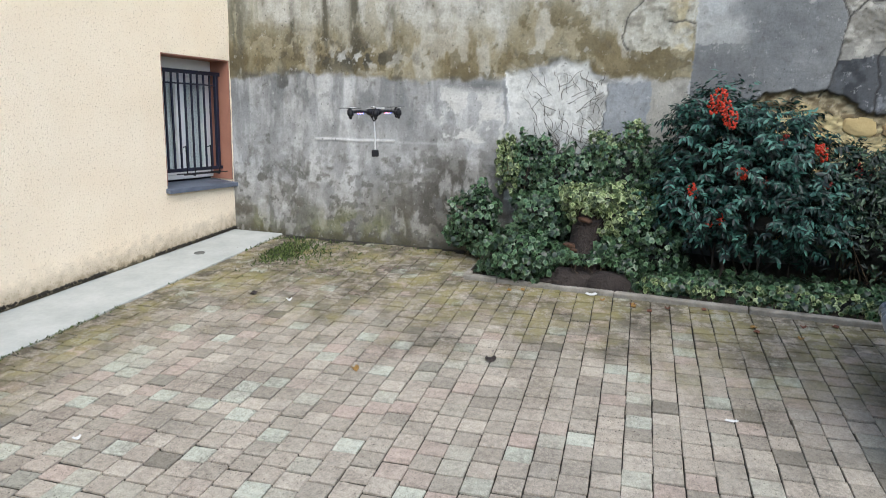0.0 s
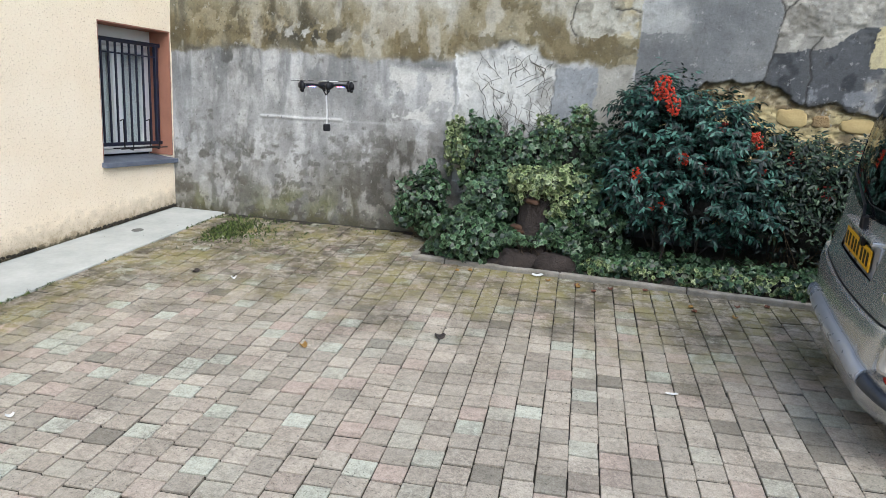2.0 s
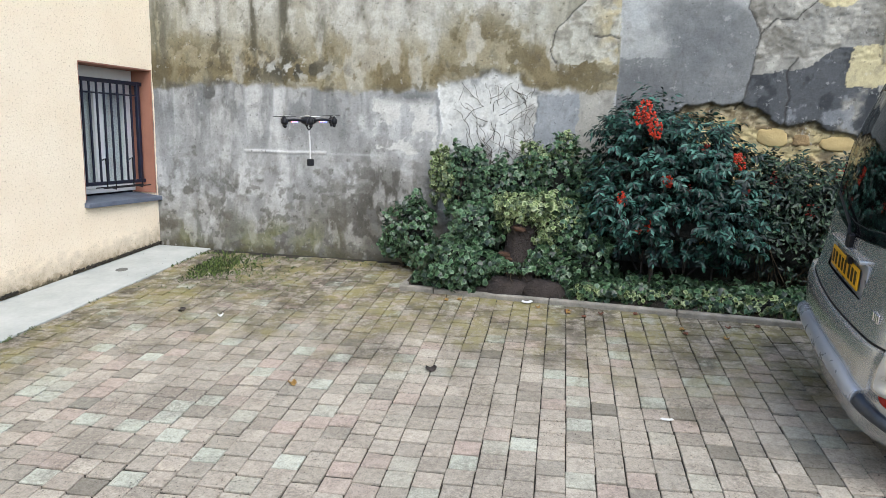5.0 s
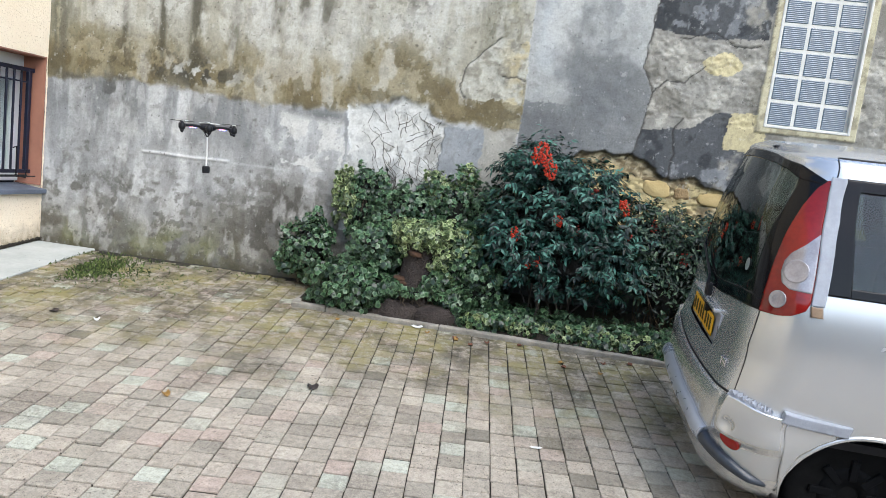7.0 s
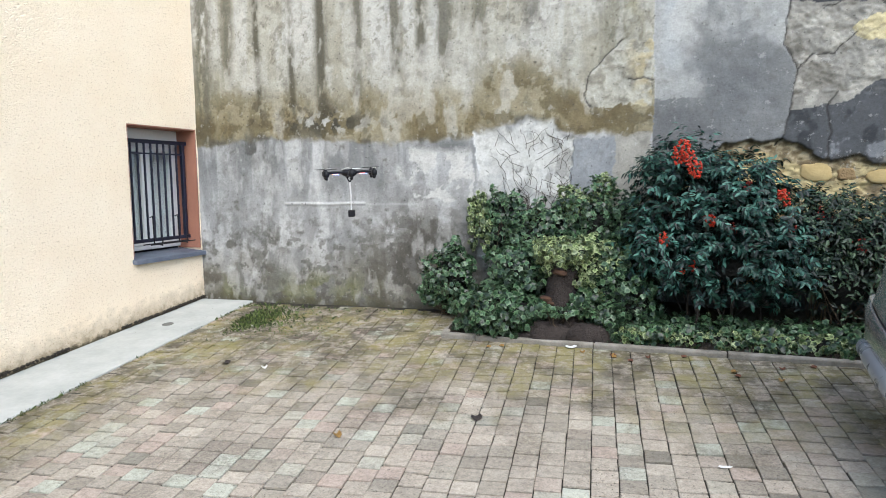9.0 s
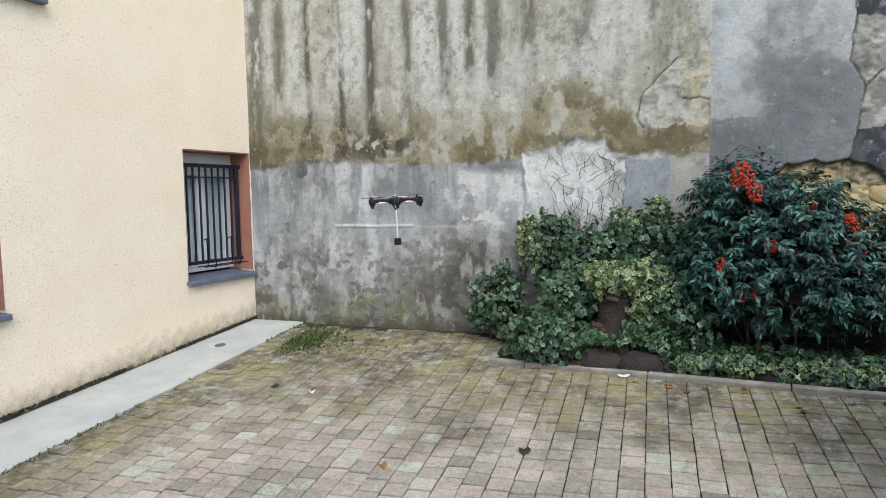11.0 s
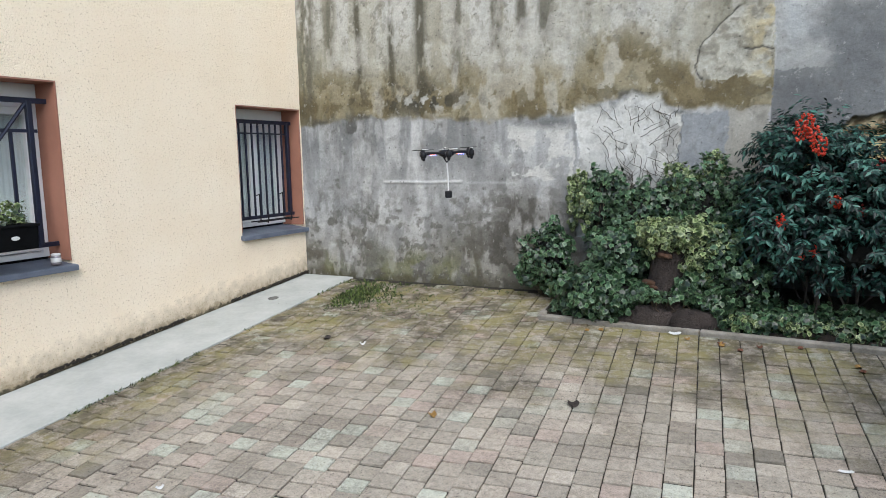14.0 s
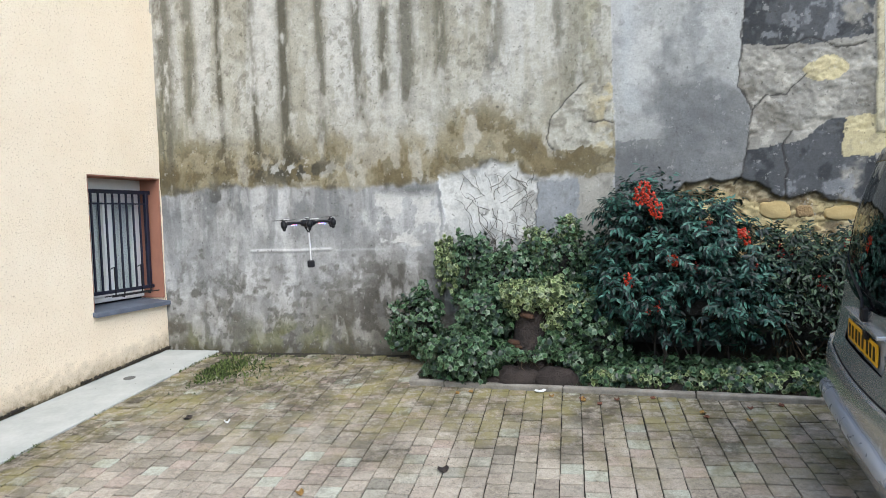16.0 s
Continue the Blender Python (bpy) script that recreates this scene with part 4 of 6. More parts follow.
def ivy(name, blobs, mat, size, label, category="ivy", low=0.0, core=0.72):
    p, n = shell(blobs, 1.9)
    ok = (p[:, 1] > 0.03) & (p[:, 2] > floor_z(p[:, 1]) + 0.04 + low)
    p, n = p[ok], n[ok]
    k = len(p)
    face = n + np.array([0, 0.45, 0.6]) + 0.75 * RNG.randn(k, 3)
    tip = np.stack([0.5 * RNG.randn(k), 0.6 + 0.3 * RNG.randn(k), -0.8 + 0.5 * RNG.randn(k)], 1)
    sz = 0.8 * size * (0.5 + 0.8 * RNG.rand(k))
    t = thing(name, BACK.copy(), label, category)
    part("foliage", leaves("foliage", out_of_wall(p), out_of_wall(face), out_of_wall(tip), sz, IVY_LEAF), mat, t)
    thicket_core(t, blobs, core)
    return t


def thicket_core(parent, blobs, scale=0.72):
    """Near-black lumps added inside the plant, so its gaps read as deep shade."""
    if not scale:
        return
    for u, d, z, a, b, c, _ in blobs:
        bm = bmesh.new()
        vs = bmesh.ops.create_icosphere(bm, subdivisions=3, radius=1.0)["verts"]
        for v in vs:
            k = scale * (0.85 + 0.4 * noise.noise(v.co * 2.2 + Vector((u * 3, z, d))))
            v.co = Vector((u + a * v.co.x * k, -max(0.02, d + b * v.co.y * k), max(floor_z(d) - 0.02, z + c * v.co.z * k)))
        part("shade_core", bm, GAP_SHADE, parent, "near-black filler standing for shade between the leaves")


def stems(bm, paths, r):
    for pts in paths:
        tube(bm, [(u, -d, z) for u, d, z in pts], r, 5, r * 0.55)
    return bm


# dark heart of a thicket, so that the eye meets twigs and shade between the leaves
def twigs(parent, blobs, count, r=0.004, seed=3):
    rs = np.random.RandomState(seed)
    bm = bmesh.new()
    for u, d, z, a, b, c, _ in blobs:
        for k in range(count):
            w = unit(rs.randn(1, 3))[0]
            e = np.array([u + a * w[0] * 0.85, max(0.04, d + b * w[1] * 0.85), max(floor_z(d) + 0.05, z + c * w[2] * 0.85)])
            s = np.array([u + 0.25 * a * rs.randn(), max(0.05, d * 0.8), floor_z(d) + 0.02])
            m = (s + e) / 2 + 0.06 * rs.randn(3)
            m[1] = max(m[1], 0.05)
            stems(bm, [[s, m, e]], r)
    part("stem", bm, STEM, parent)["kind"] = "stuff"


B1 = [(2.96, 0.26, 1.0, 0.25, 0.2, 0.27, 650), (2.83, 0.26, 0.93, 0.17, 0.18, 0.16, 260), (2.98, 0.2, 1.26, 0.09, 0.1, 0.12, 100)]
t = ivy("ivy_bush", B1, IVY_DARK, 0.052, "small dark ivy bush at the foot of the wall")
twigs(t, B1[:1], 14)
B2 = [(3.47, 0.12, 1.48, 0.24, 0.12, 0.36, 900), (3.85, 0.18, 1.35, 0.36, 0.18, 0.40, 1200), (4.30, 0.20, 1.45, 0.34, 0.18, 0.42, 1100), (4.62, 0.22, 1.5, 0.26, 0.18, 0.32, 600), (3.68, 0.28, 1.1, 0.30, 0.2, 0.3, 760)]
t = ivy("climbing_ivy", B2, IVY_DARK, 0.05, "dense green ivy climbing the old plaster wall")
twigs(t, B2, 8)
B2b = [(3.15, 0.08, 1.55, 0.05, 0.05, 0.26, 130), (3.24, 0.10, 1.70, 0.07, 0.06, 0.14, 120), (3.30, 0.2, 1.5, 0.07, 0.06, 0.2, 110), (4.08, 0.16, 1.76, 0.10, 0.07, 0.14, 150), (4.36, 0.16, 1.84, 0.09, 0.07, 0.15, 150), (4.2, 0.2, 1.7, 0.1, 0.07, 0.12, 110)]
ivy("young_ivy", B2b, IVY_PALE, 0.046, "pale young ivy shoots reaching up the wall", core=0)
B3 = [(3.56, 0.70, 0.80, 0.36, 0.26, 0.22, 1200), (3.56, 0.55, 0.95, 0.22, 0.22, 0.2, 420), (3.70, 0.5, 1.10, 0.27, 0.26, 0.26, 800), (4.42, 0.62, 1.05, 0.20, 0.2, 0.34, 700), (4.62, 0.55, 0.95, 0.26, 0.26, 0.34, 800), (3.42, 0.70, 0.68, 0.26, 0.15, 0.12, 420), (3.25, 0.62, 0.66, 0.16, 0.16, 0.1, 220), (4.45, 0.74, 0.80, 0.14, 0.1, 0.1, 240), (4.26, 0.76, 0.92, 0.11, 0.07, 0.12, 170), (3.88, 0.76, 0.84, 0.12, 0.07, 0.10, 170), (4.10, 0.82, 0.84, 0.16, 0.04, 0.045, 90)]
t = ivy("ivy_mound", B3, IVY_DARK, 0.055, "thick green ivy heaped round the old stump")
twigs(t, B3, 8)
B4 = [(4.17, 0.60, 1.32, 0.30, 0.24, 0.13, 1100), (4.32, 0.70, 1.16, 0.14, 0.12, 0.2, 350), (3.98, 0.62, 1.26, 0.12, 0.14, 0.12, 240), (4.42, 0.60, 1.20, 0.15, 0.18, 0.16, 320)]
ivy("stump_ivy", B4, IVY_PALE, 0.05, "pale ivy cap spread over the top of the stump")
B5 = [(4.55 + 0.27 * k, 0.62 + 0.03 * math.sin(k * 2.1), 0.66 + 0.02 * math.sin(k), 0.26, 0.22 + 0.01 * k, 0.13, 560) for k in range(11)]
t = ivy("ground_ivy", B5, IVY_DARK, 0.055, "low ivy carpet filling the bed behind the kerb", "ivy", -0.03)
B5b = [(4.7 + 0.33 * k, 0.74 + 0.012 * k, 0.66, 0.2, 0.12, 0.09, 150) for k in range(9)]
t2 = ivy("ground_ivy", B5b, IVY_PALE, 0.05, "paler ivy sprays along the kerb", "ivy", -0.03)

twigs(t, B5, 5, 0.003, 31)
twigs(t2, B5b, 4, 0.003, 32)
# old stump
bm = bmesh.new()
rows = []
for j in range(15):
    f = j / 14
    row = []
    for k in range(24):
        a = 2 * math.pi * k / 24
        flare = 0.06 * (1 - f) ** 3
        r = 0.155 + flare + 0.035 * noise.noise(Vector((math.cos(a) * 1.4, math.sin(a) * 1.4, f * 1.5))) + 0.02 * math.sin(a * 7 + f * 2) * (1 - 0.5 * f)
        row.append(bm.verts.new((4.08 + 0.02 * f + r * math.cos(a), -(0.58 + r * math.sin(a)), 0.58 + 0.68 * f)))
    rows.append(row)
for a, b in zip(rows, rows[1:]):
    for k in range(24):
        bm.faces.new((a[k], b[k], b[(k + 1) % 24], a[(k + 1) % 24]))
bm.faces.new(rows[-1])
stump = part("tree_stump", bm, BARK, shade=True, at=BACK.copy())
for u, d, z, s in ((4.07, 0.745, 1.16, 0.06), (3.95, 0.72, 0.93, 0.055), (4.0, 0.735, 0.895, 0.04)):
    part("bracket_fungus", stone_mesh(s, s * 0.7, s * 0.38, u * 9 + z), FUNGUS, stump, "rust-brown shelf fungus", shade=True, at=pose(u, -d, z, 0, 12, 0))
tagged(stump, "dark weathered tree stump overgrown with ivy", "stump")
for i, (u, d, z, a, b, c) in enumerate(((3.99, 0.765, 0.635, 0.18, 0.085, 0.11), (4.30, 0.765, 0.635, 0.19, 0.085, 0.11), (3.80, 0.76, 0.60, 0.12, 0.06, 0.05))):
    r = part("root", stone_mesh(a, b, c, 40 + i * 2.3), BARK, shade=True, at=BACK @ pose(u, -d, z, 0, random.uniform(-15, 15), 0))
    r.name = "stump_root"
    tagged(r, "dark gnarled root lump beside the stump", "root")


def nandina():
    """Heavenly bamboo: upright canes, sprays of narrow leaflets, panicles of red berries."""
    t = thing("nandina_shrub", BACK.copy(), "blue-green heavenly bamboo shrub bearing red berries", "shrub")
    blobs = [(5.15, 0.48, 1.62, 0.46, 0.36, 0.52, 260), (5.55, 0.42, 1.50, 0.40, 0.32, 0.44, 200), (4.92, 0.55, 1.34, 0.34, 0.32, 0.32, 170), (5.4, 0.6, 1.24, 0.44, 0.28, 0.28, 130), (5.02, 0.42, 2.0, 0.30, 0.24, 0.2, 130), (5.42, 0.4, 1.9, 0.28, 0.22, 0.18, 90), (5.8, 0.4, 1.3, 0.3, 0.28, 0.32, 90)]
    p, n = shell(blobs, 1.85)
    ok = (p[:, 1] > 0.06) & (RNG.rand(len(p)) < step(0.85, 1.25, p[:, 2]))
    p, n = p[ok], n[ok]
    pos, nrm, tip, size = [], [], [], []
    for c, w in zip(p, n):
        way = unit(w * np.array([1, 1, 0.4]) + np.array([0, 0.25, -0.15]) + 0.5 * RNG.randn(3))
        up = unit(w + np.array([0, 0.2, 0.9]) + 0.3 * RNG.randn(3))
        side = unit(np.cross(way, up))
        for k in range(11):
            along = 0.02 + 0.021 * (k // 2)
            sgn = 1 if k % 2 else -1
            if k == 10:
                sgn = 0
            pos.append(c + way * along + up * 0.004)
            nrm.append(up + 0.25 * RNG.randn(3))
            tip.append(way * 0.75 + side * sgn * 0.85 + np.array([0, 0, -0.25]) + 0.12 * RNG.randn(3))
            size.append(0.060 * (0.65 + 0.55 * RNG.rand()))
    a = [np.array(q) for q in (pos, nrm, tip)]
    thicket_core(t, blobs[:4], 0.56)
    part("foliage", leaves("foliage", out_of_wall(a[0]), out_of_wall(a[1]), out_of_wall(a[2]), np.array(size), LANCE_LEAF), NANDINA, t)
    rs = np.random.RandomState(5)
    for k in range(16):
        u0, d0 = 5.2 + 0.30 * rs.randn() * 0.7, 0.42 + 0.1 * rs.randn()
        u1 = u0 + 0.35 * rs.randn()
        bm = stems(bmesh.new(), [[(u0, max(0.1, d0), 0.60), ((u0 + u1) / 2 + 0.03, max(0.1, d0 + 0.03), 1.1), (u1, max(0.1, d0 + 0.06), 1.45 + 0.4 * rs.rand())]], 0.009)
        part("cane", bm, DEAD_STEM, t)
    ball = bmesh.new()
    bmesh.ops.create_icosphere(ball, subdivisions=1, radius=1.0)
    bv, bf = np.array([v.co[:] for v in ball.verts]), np.array([[v.index for v in f.verts] for f in ball.faces])
    ball.free()
    for u, d, z, ln, wd, count, lean in ((5.09, 0.74, 2.03, 0.20, 0.058, 100, 0.3), (5.0, 0.70, 2.12, 0.19, 0.058, 95, -0.3), (4.89, 0.80, 1.46, 0.12, 0.035, 46, 0.1), (5.22, 0.76, 1.61, 0.09, 0.035, 40, 0.4), (5.38, 0.68, 1.52, 0.10, 0.04, 34, -0.3), (5.75, 0.62, 1.77, 0.12, 0.045, 50, 0.3), (5.10, 0.80, 1.26, 0.08, 0.03, 22, 0.2), (5.02, 0.80, 1.21, 0.05, 0.025, 12, 0.0), (5.50, 0.62, 1.86, 0.07, 0.03, 18, 0.0), (5.82, 0.58, 1.55, 0.08, 0.035, 18, 0.0)):
        h = rs.rand(count)
        spread = wd * (0.35 + 0.75 * np.sin(np.pi * np.clip(h * 0.9 + 0.1, 0, 1)))
        w = unit(rs.randn(count, 3)) * spread[:, None]
        c = np.stack([u + lean * ln * (h - 0.5) + w[:, 0], d + 0.09 + w[:, 1], z + ln * (0.5 - h) + 0.4 * w[:, 2]], 1)
        r = 0.0078 + 0.003 * rs.rand(count)
        v = out_of_wall(c)[:, None] + bv[None] * r[:, None, None]
        f = (np.arange(count)[:, None, None] * len(bv) + bf[None]).reshape(-1, 3)
        part("berry_panicle", raw_mesh("berry_panicle", v.reshape(-1, 3).tolist(), f.tolist()), BERRY if count > 44 or u < 5.3 else BERRY_DULL, t, "drooping panicle of bright red berries", shade=True)["kind"] = "stuff"
    return t


nandina()


def shrub():
    t = thing("leafy_shrub", BACK.copy(), "grey-green small-leaved shrub against the wall", "shrub")
    blobs = [(6.1, 0.36, 1.46, 0.38, 0.26, 0.36, 3000), (6.5, 0.36, 1.42, 0.36, 0.26, 0.36, 2600), (6.95, 0.36, 1.35, 0.4, 0.26, 0.4, 2000), (6.2, 0.42, 1.1, 0.4, 0.26, 0.32, 1600), (6.6, 0.42, 1.0, 0.4, 0.26, 0.3, 1200)]
    p, n = shell(blobs)
    ok = (p[:, 1] > 0.05) & (RNG.rand(len(p)) < 0.15 + step(0.9, 1.4, p[:, 2]))
    p, n = p[ok], n[ok]
    k = len(p)
    part("foliage", leaves("foliage", out_of_wall(p), out_of_wall(n + np.array([0, 0.3, 0.8]) + 0.6 * RNG.randn(k, 3)), out_of_wall(n * 0.6 + 0.8 * RNG.randn(k, 3)), 0.05 * (0.6 + 0.7 * RNG.rand(k)), LANCE_LEAF), SHRUB, t)
    twigs(t, blobs, 10, 0.005, 9)
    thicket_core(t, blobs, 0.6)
    ball = bmesh.new()
    for u, d, z in ((6.5, 0.6, 1.72), (6.3, 0.6, 1.4), (6.05, 0.55, 1.62)):
        for k in range(14):
            q = Matrix.Translation((u + random.gauss(0, 0.025), -d + random.gauss(0, 0.015), z + random.gauss(0, 0.035)))
            bmesh.ops.create_icosphere(ball, subdivisions=1, radius=0.008, matrix=q)
    part("berries", ball, BERRY_DULL, t, "scattered dull red berries")["kind"] = "stuff"


shrub()

# bare creeper stems left on the white plaster
bm = bmesh.new()
rs = np.random.RandomState(21)
for k in range(80):
    u, z = 3.3 + 0.74 * rs.rand() ** 0.7, 1.55 + 0.75 * rs.rand() ** 1.6
    if k > 66:
        u = 3.97 + 0.07 * rs.rand()
    pts, way = [], math.pi / 2 + rs.uniform(-0.8, 0.8) * (0.3 if k > 66 else 1.4)
    for j in range(rs.randint(5, 13)):
        pts.append((u, 0.004, z))
        way += rs.uniform(-0.7, 0.7)
        way = min(max(way, 0.35), 2.8)
        u += 0.034 * math.cos(way)
        z += 0.034 * math.sin(way)
        if z > 2.42 or u > 4.08 or u < 3.2:
            break
    if len(pts) > 2:
        stems(bm, [pts], 0.003)
vine = part("dead_creeper", bm, DEAD_STEM, at=BACK.copy())
tagged(vine, "bare dry creeper stems clinging to white plaster", "creeper", kind="stuff")

# ---- parked car, tail towards the yard ----
def make_car_paint():
    m = material("silver_paint", srgb(212, 213, 212, 1), 0.3, 0.72)
    n = Nodes(m)
    v = n.coords()
    f = n.noise(v, 3.0, 4)
    n.color(n.ramp(f, [(0.3, srgb(200, 201, 201, 1)), (0.7, srgb(206, 207, 206, 1))]))
    n.rough(n.ramp(n.noise(v, 2.2, 3), [(0.3, (0.22,) * 3), (0.75, (0.28,) * 3)]))
    n.b.inputs["Coat Weight"].default_value = 0.5
    n.b.inputs["Coat Roughness"].default_value = 0.12
    return m


SILVER = make_car_paint()
BUMPER_GREY = speckled("bumper_grey", srgb(178, 184, 194), srgb(192, 197, 206), 0.7, 0.3, 0.0, metal=0.4)
BUMPER_DARK = speckled("bumper_dark", srgb(36, 40, 46), srgb(58, 64, 72), 14.0, 0.35, 0.2, 0.002)
PAPER_GREY = speckled("pale_sticker", srgb(150, 160, 156), srgb(176, 184, 180), 30.0, 0.5, 0.0)
RED_LENS = speckled("red_lens", srgb(118, 12, 8, 0.6), srgb(168, 26, 16, 0.65), 6.0, 0.1, 0.0)
CLEAR_LENS = speckled("clear_lens", srgb(128, 122, 124, 1), srgb(172, 168, 170, 1), 14.0, 0.12, 0.1, 0.002, metal=0.35)
TAPE = speckled("grey_tape", srgb(150, 154, 162), srgb(176, 180, 188), 25.0, 0.5, 0.5, 0.004)
TAPE_BROWN = speckled("brown_tape", srgb(128, 104, 80), srgb(150, 126, 100), 20.0, 0.6, 0.3, 0.003)
BLACK_GLOSS = material("black_gloss", (0.005, 0.005, 0.006), 0.08, spec=0.2)
RUBBER = speckled("tyre_rubber", (0.004, 0.004, 0.004), (0.009, 0.009, 0.009), 18.0, 0.95, 0.4, 0.004)
YELLOW_PLATE = speckled("yellow_plate", srgb(226, 168, 20), srgb(240, 186, 36), 8.0, 0.4, 0.0)
CHROME = material("chrome", (0.75, 0.75, 0.76), 0.15, 1.0)
HUB_GREY = speckled("hub_grey", srgb(12, 13, 14), srgb(22, 23, 25), 10.0, 0.7, 0.1)
for m in (RUBBER, HUB_GREY):
    m.node_tree.nodes["Principled BSDF"].inputs["Specular IOR Level"].default_value = 0.06
CAR_GLASS = make_glass("tinted_car_glass", (0.30, 0.36, 0.35), 0.02)
SEAT_CLOTH = speckled("seat_cloth", srgb(58, 60, 62), srgb(84, 86, 88), 30.0, 0.95, 0.3, 0.003)

CAR = TILT @ pose(1.16, 3.95, 0, 0, 0, -7.4)
Z_KEYS = [0.20, 0.26, 0.33, 0.42, 0.50, 0.56, 0.62, 0.70, 0.85, 1.00, 1.12, 1.30, 1.50, 1.66, 1.74, 1.79, 1.83, 1.86]
REAR = [0.11, 0.08, 0.055, 0.038, 0.032, 0.032, 0.036, 0.056, 0.09, 0.105, 0.114, 0.129, 0.150, 0.190, 0.215, 0.228, 0.243, 0.30]
HALF = [0.70, 0.755, 0.79, 0.815, 0.825, 0.83, 0.83, 0.838, 0.845, 0.84, 0.825, 0.78, 0.72, 0.665, 0.64, 0.62, 0.575, 0.48]
ROUND = [0.34, 0.34, 0.34, 0.34, 0.34, 0.33, 0.31, 0.30, 0.30, 0.31, 0.32, 0.33, 0.33, 0.33, 0.33, 0.33, 0.32, 0.30]
FRONT = [3.62, 3.70, 3.78, 3.84, 3.86, 3.86, 3.85, 3.82, 3.72, 3.35, 3.1, 2.85, 2.6, 2.42, 2.34, 2.28, 2.2, 2.0]


def profile(keys, z):
    """Smooth curve through the keys."""
    z = np.asarray(z, float)
    i = np.clip(np.searchsorted(Z_KEYS, z) - 1, 0, len(Z_KEYS) - 2)
    k, zz = np.array(keys), np.array(Z_KEYS)
    slope = np.gradient(k, zz)
    h = zz[i + 1] - zz[i]
    t = np.clip((z - zz[i]) / h, 0, 1)
    return (2 * t**3 - 3 * t**2 + 1) * k[i] + (t**3 - 2 * t**2 + t) * h * slope[i] + (-2 * t**3 + 3 * t**2) * k[i + 1] + (t**3 - t**2) * h * slope[i + 1]


N_REAR, N_ARC, N_SIDE, N_FRONT = 46, 56, 300, 24


def car_point(s, z):
    """Point of the right half of the shell; s runs from the tail's middle round the corner and along the side."""
    s, z = np.broadcast_arrays(np.asarray(s, float), np.asarray(z, float))
    xr, hw, r, xf = (profile(k, z) for k in (REAR, HALF, ROUND, FRONT))
    a = N_REAR
    b = a + N_ARC
    c = b + N_SIDE
    y = np.zeros_like(s)
    x = np.zeros_like(s)
    f = np.clip(s / a, 0, 1)
    bow = 0.07
    y_r = f * (hw - r)
    x_r = xr + bow * (y_r / hw) ** 2
    ang = np.clip((s - a) / N_ARC, 0, 1) * math.pi / 2
    x_c = xr + bow * ((hw - r) / hw) ** 2
    ex = r * np.interp(z, (0.9, 1.2), (0.85, 0.62))
    y_a = hw - r + r * np.sin(ang)
    x_a = x_c + ex * (1 - np.cos(ang))
    g = np.clip((s - b) / N_SIDE, 0, 1)
    x0 = x_c + ex
    x_s = x0 + (xf - 0.35 - x0) * g ** 1.35
    y_s = hw - 0.02 * (g - 0.5) ** 2 + 0.005
    h = np.clip((s - c) / N_FRONT, 0, 1) * math.pi / 2
    x_f = xf - 0.35 + 0.35 * np.sin(h)
    y_f = hw * np.cos(h) ** 0.8
    x = np.where(s <= a, x_r, np.where(s <= b, x_a, np.where(s <= c, x_s, x_f)))
    y = np.where(s <= a, y_r, np.where(s <= b, y_a, np.where(s <= c, y_s, y_f)))
    return np.stack([x, -y, z], -1)


def car_grid():
    zs = np.concatenate([np.arange(0.20, 1.80, 0.0085), np.arange(1.80, 1.861, 0.006)])
    ss = np.arange(0, N_REAR + N_ARC + N_SIDE + N_FRONT + 1)
    S, Z = np.meshgrid(ss, zs)
    return S, Z, car_point(S, Z)


def shell_part(name, S, P, keep, mat, parent, label="", out=0.0, mirror=True, nrm=None, shade=True):
    """The faces of the shell where keep holds, as one part; both sides of the car unless mirror is off."""
    nz, ns = S.shape
    idx = np.arange(nz * ns).reshape(nz, ns)
    q = np.stack([idx[:-1, :-1], idx[1:, :-1], idx[1:, 1:], idx[:-1, 1:]], -1)[keep]
    used, inv = np.unique(q, return_inverse=True)
    co = (P + (out * nrm if out else 0)).reshape(-1, 3)[used]
    faces = inv.reshape(-1, 4)
    if mirror:
        other = co * np.array([1, -1, 1])
        faces = np.concatenate([faces, faces[:, ::-1] + len(co)])
        co = np.concatenate([co, other])
    me = raw_mesh(name, co.tolist(), faces.tolist())
    if mirror:
        bm = bmesh.new()
        bm.from_mesh(me)
        bmesh.ops.remove_doubles(bm, verts=[v for v in bm.verts if abs(v.co.y) < 0.001], dist=0.0005)
        bm.to_mesh(me)
        bm.free()
    return part(name, me, mat, parent, label, shade=shade)


def car_normal(s, z):
    d = car_point(s + 0.6, z) - car_point(np.maximum(s - 0.6, 0), z)
    e = car_point(s, np.minimum(z + 0.006, 1.86)) - car_point(s, z - 0.006)
    n = unit(np.cross(e, d))
    flip = np.where(s < N_REAR + 20, n[..., 0] > 0, n[..., 1] > 0)
    return np.where(flip[..., None], -n, n)


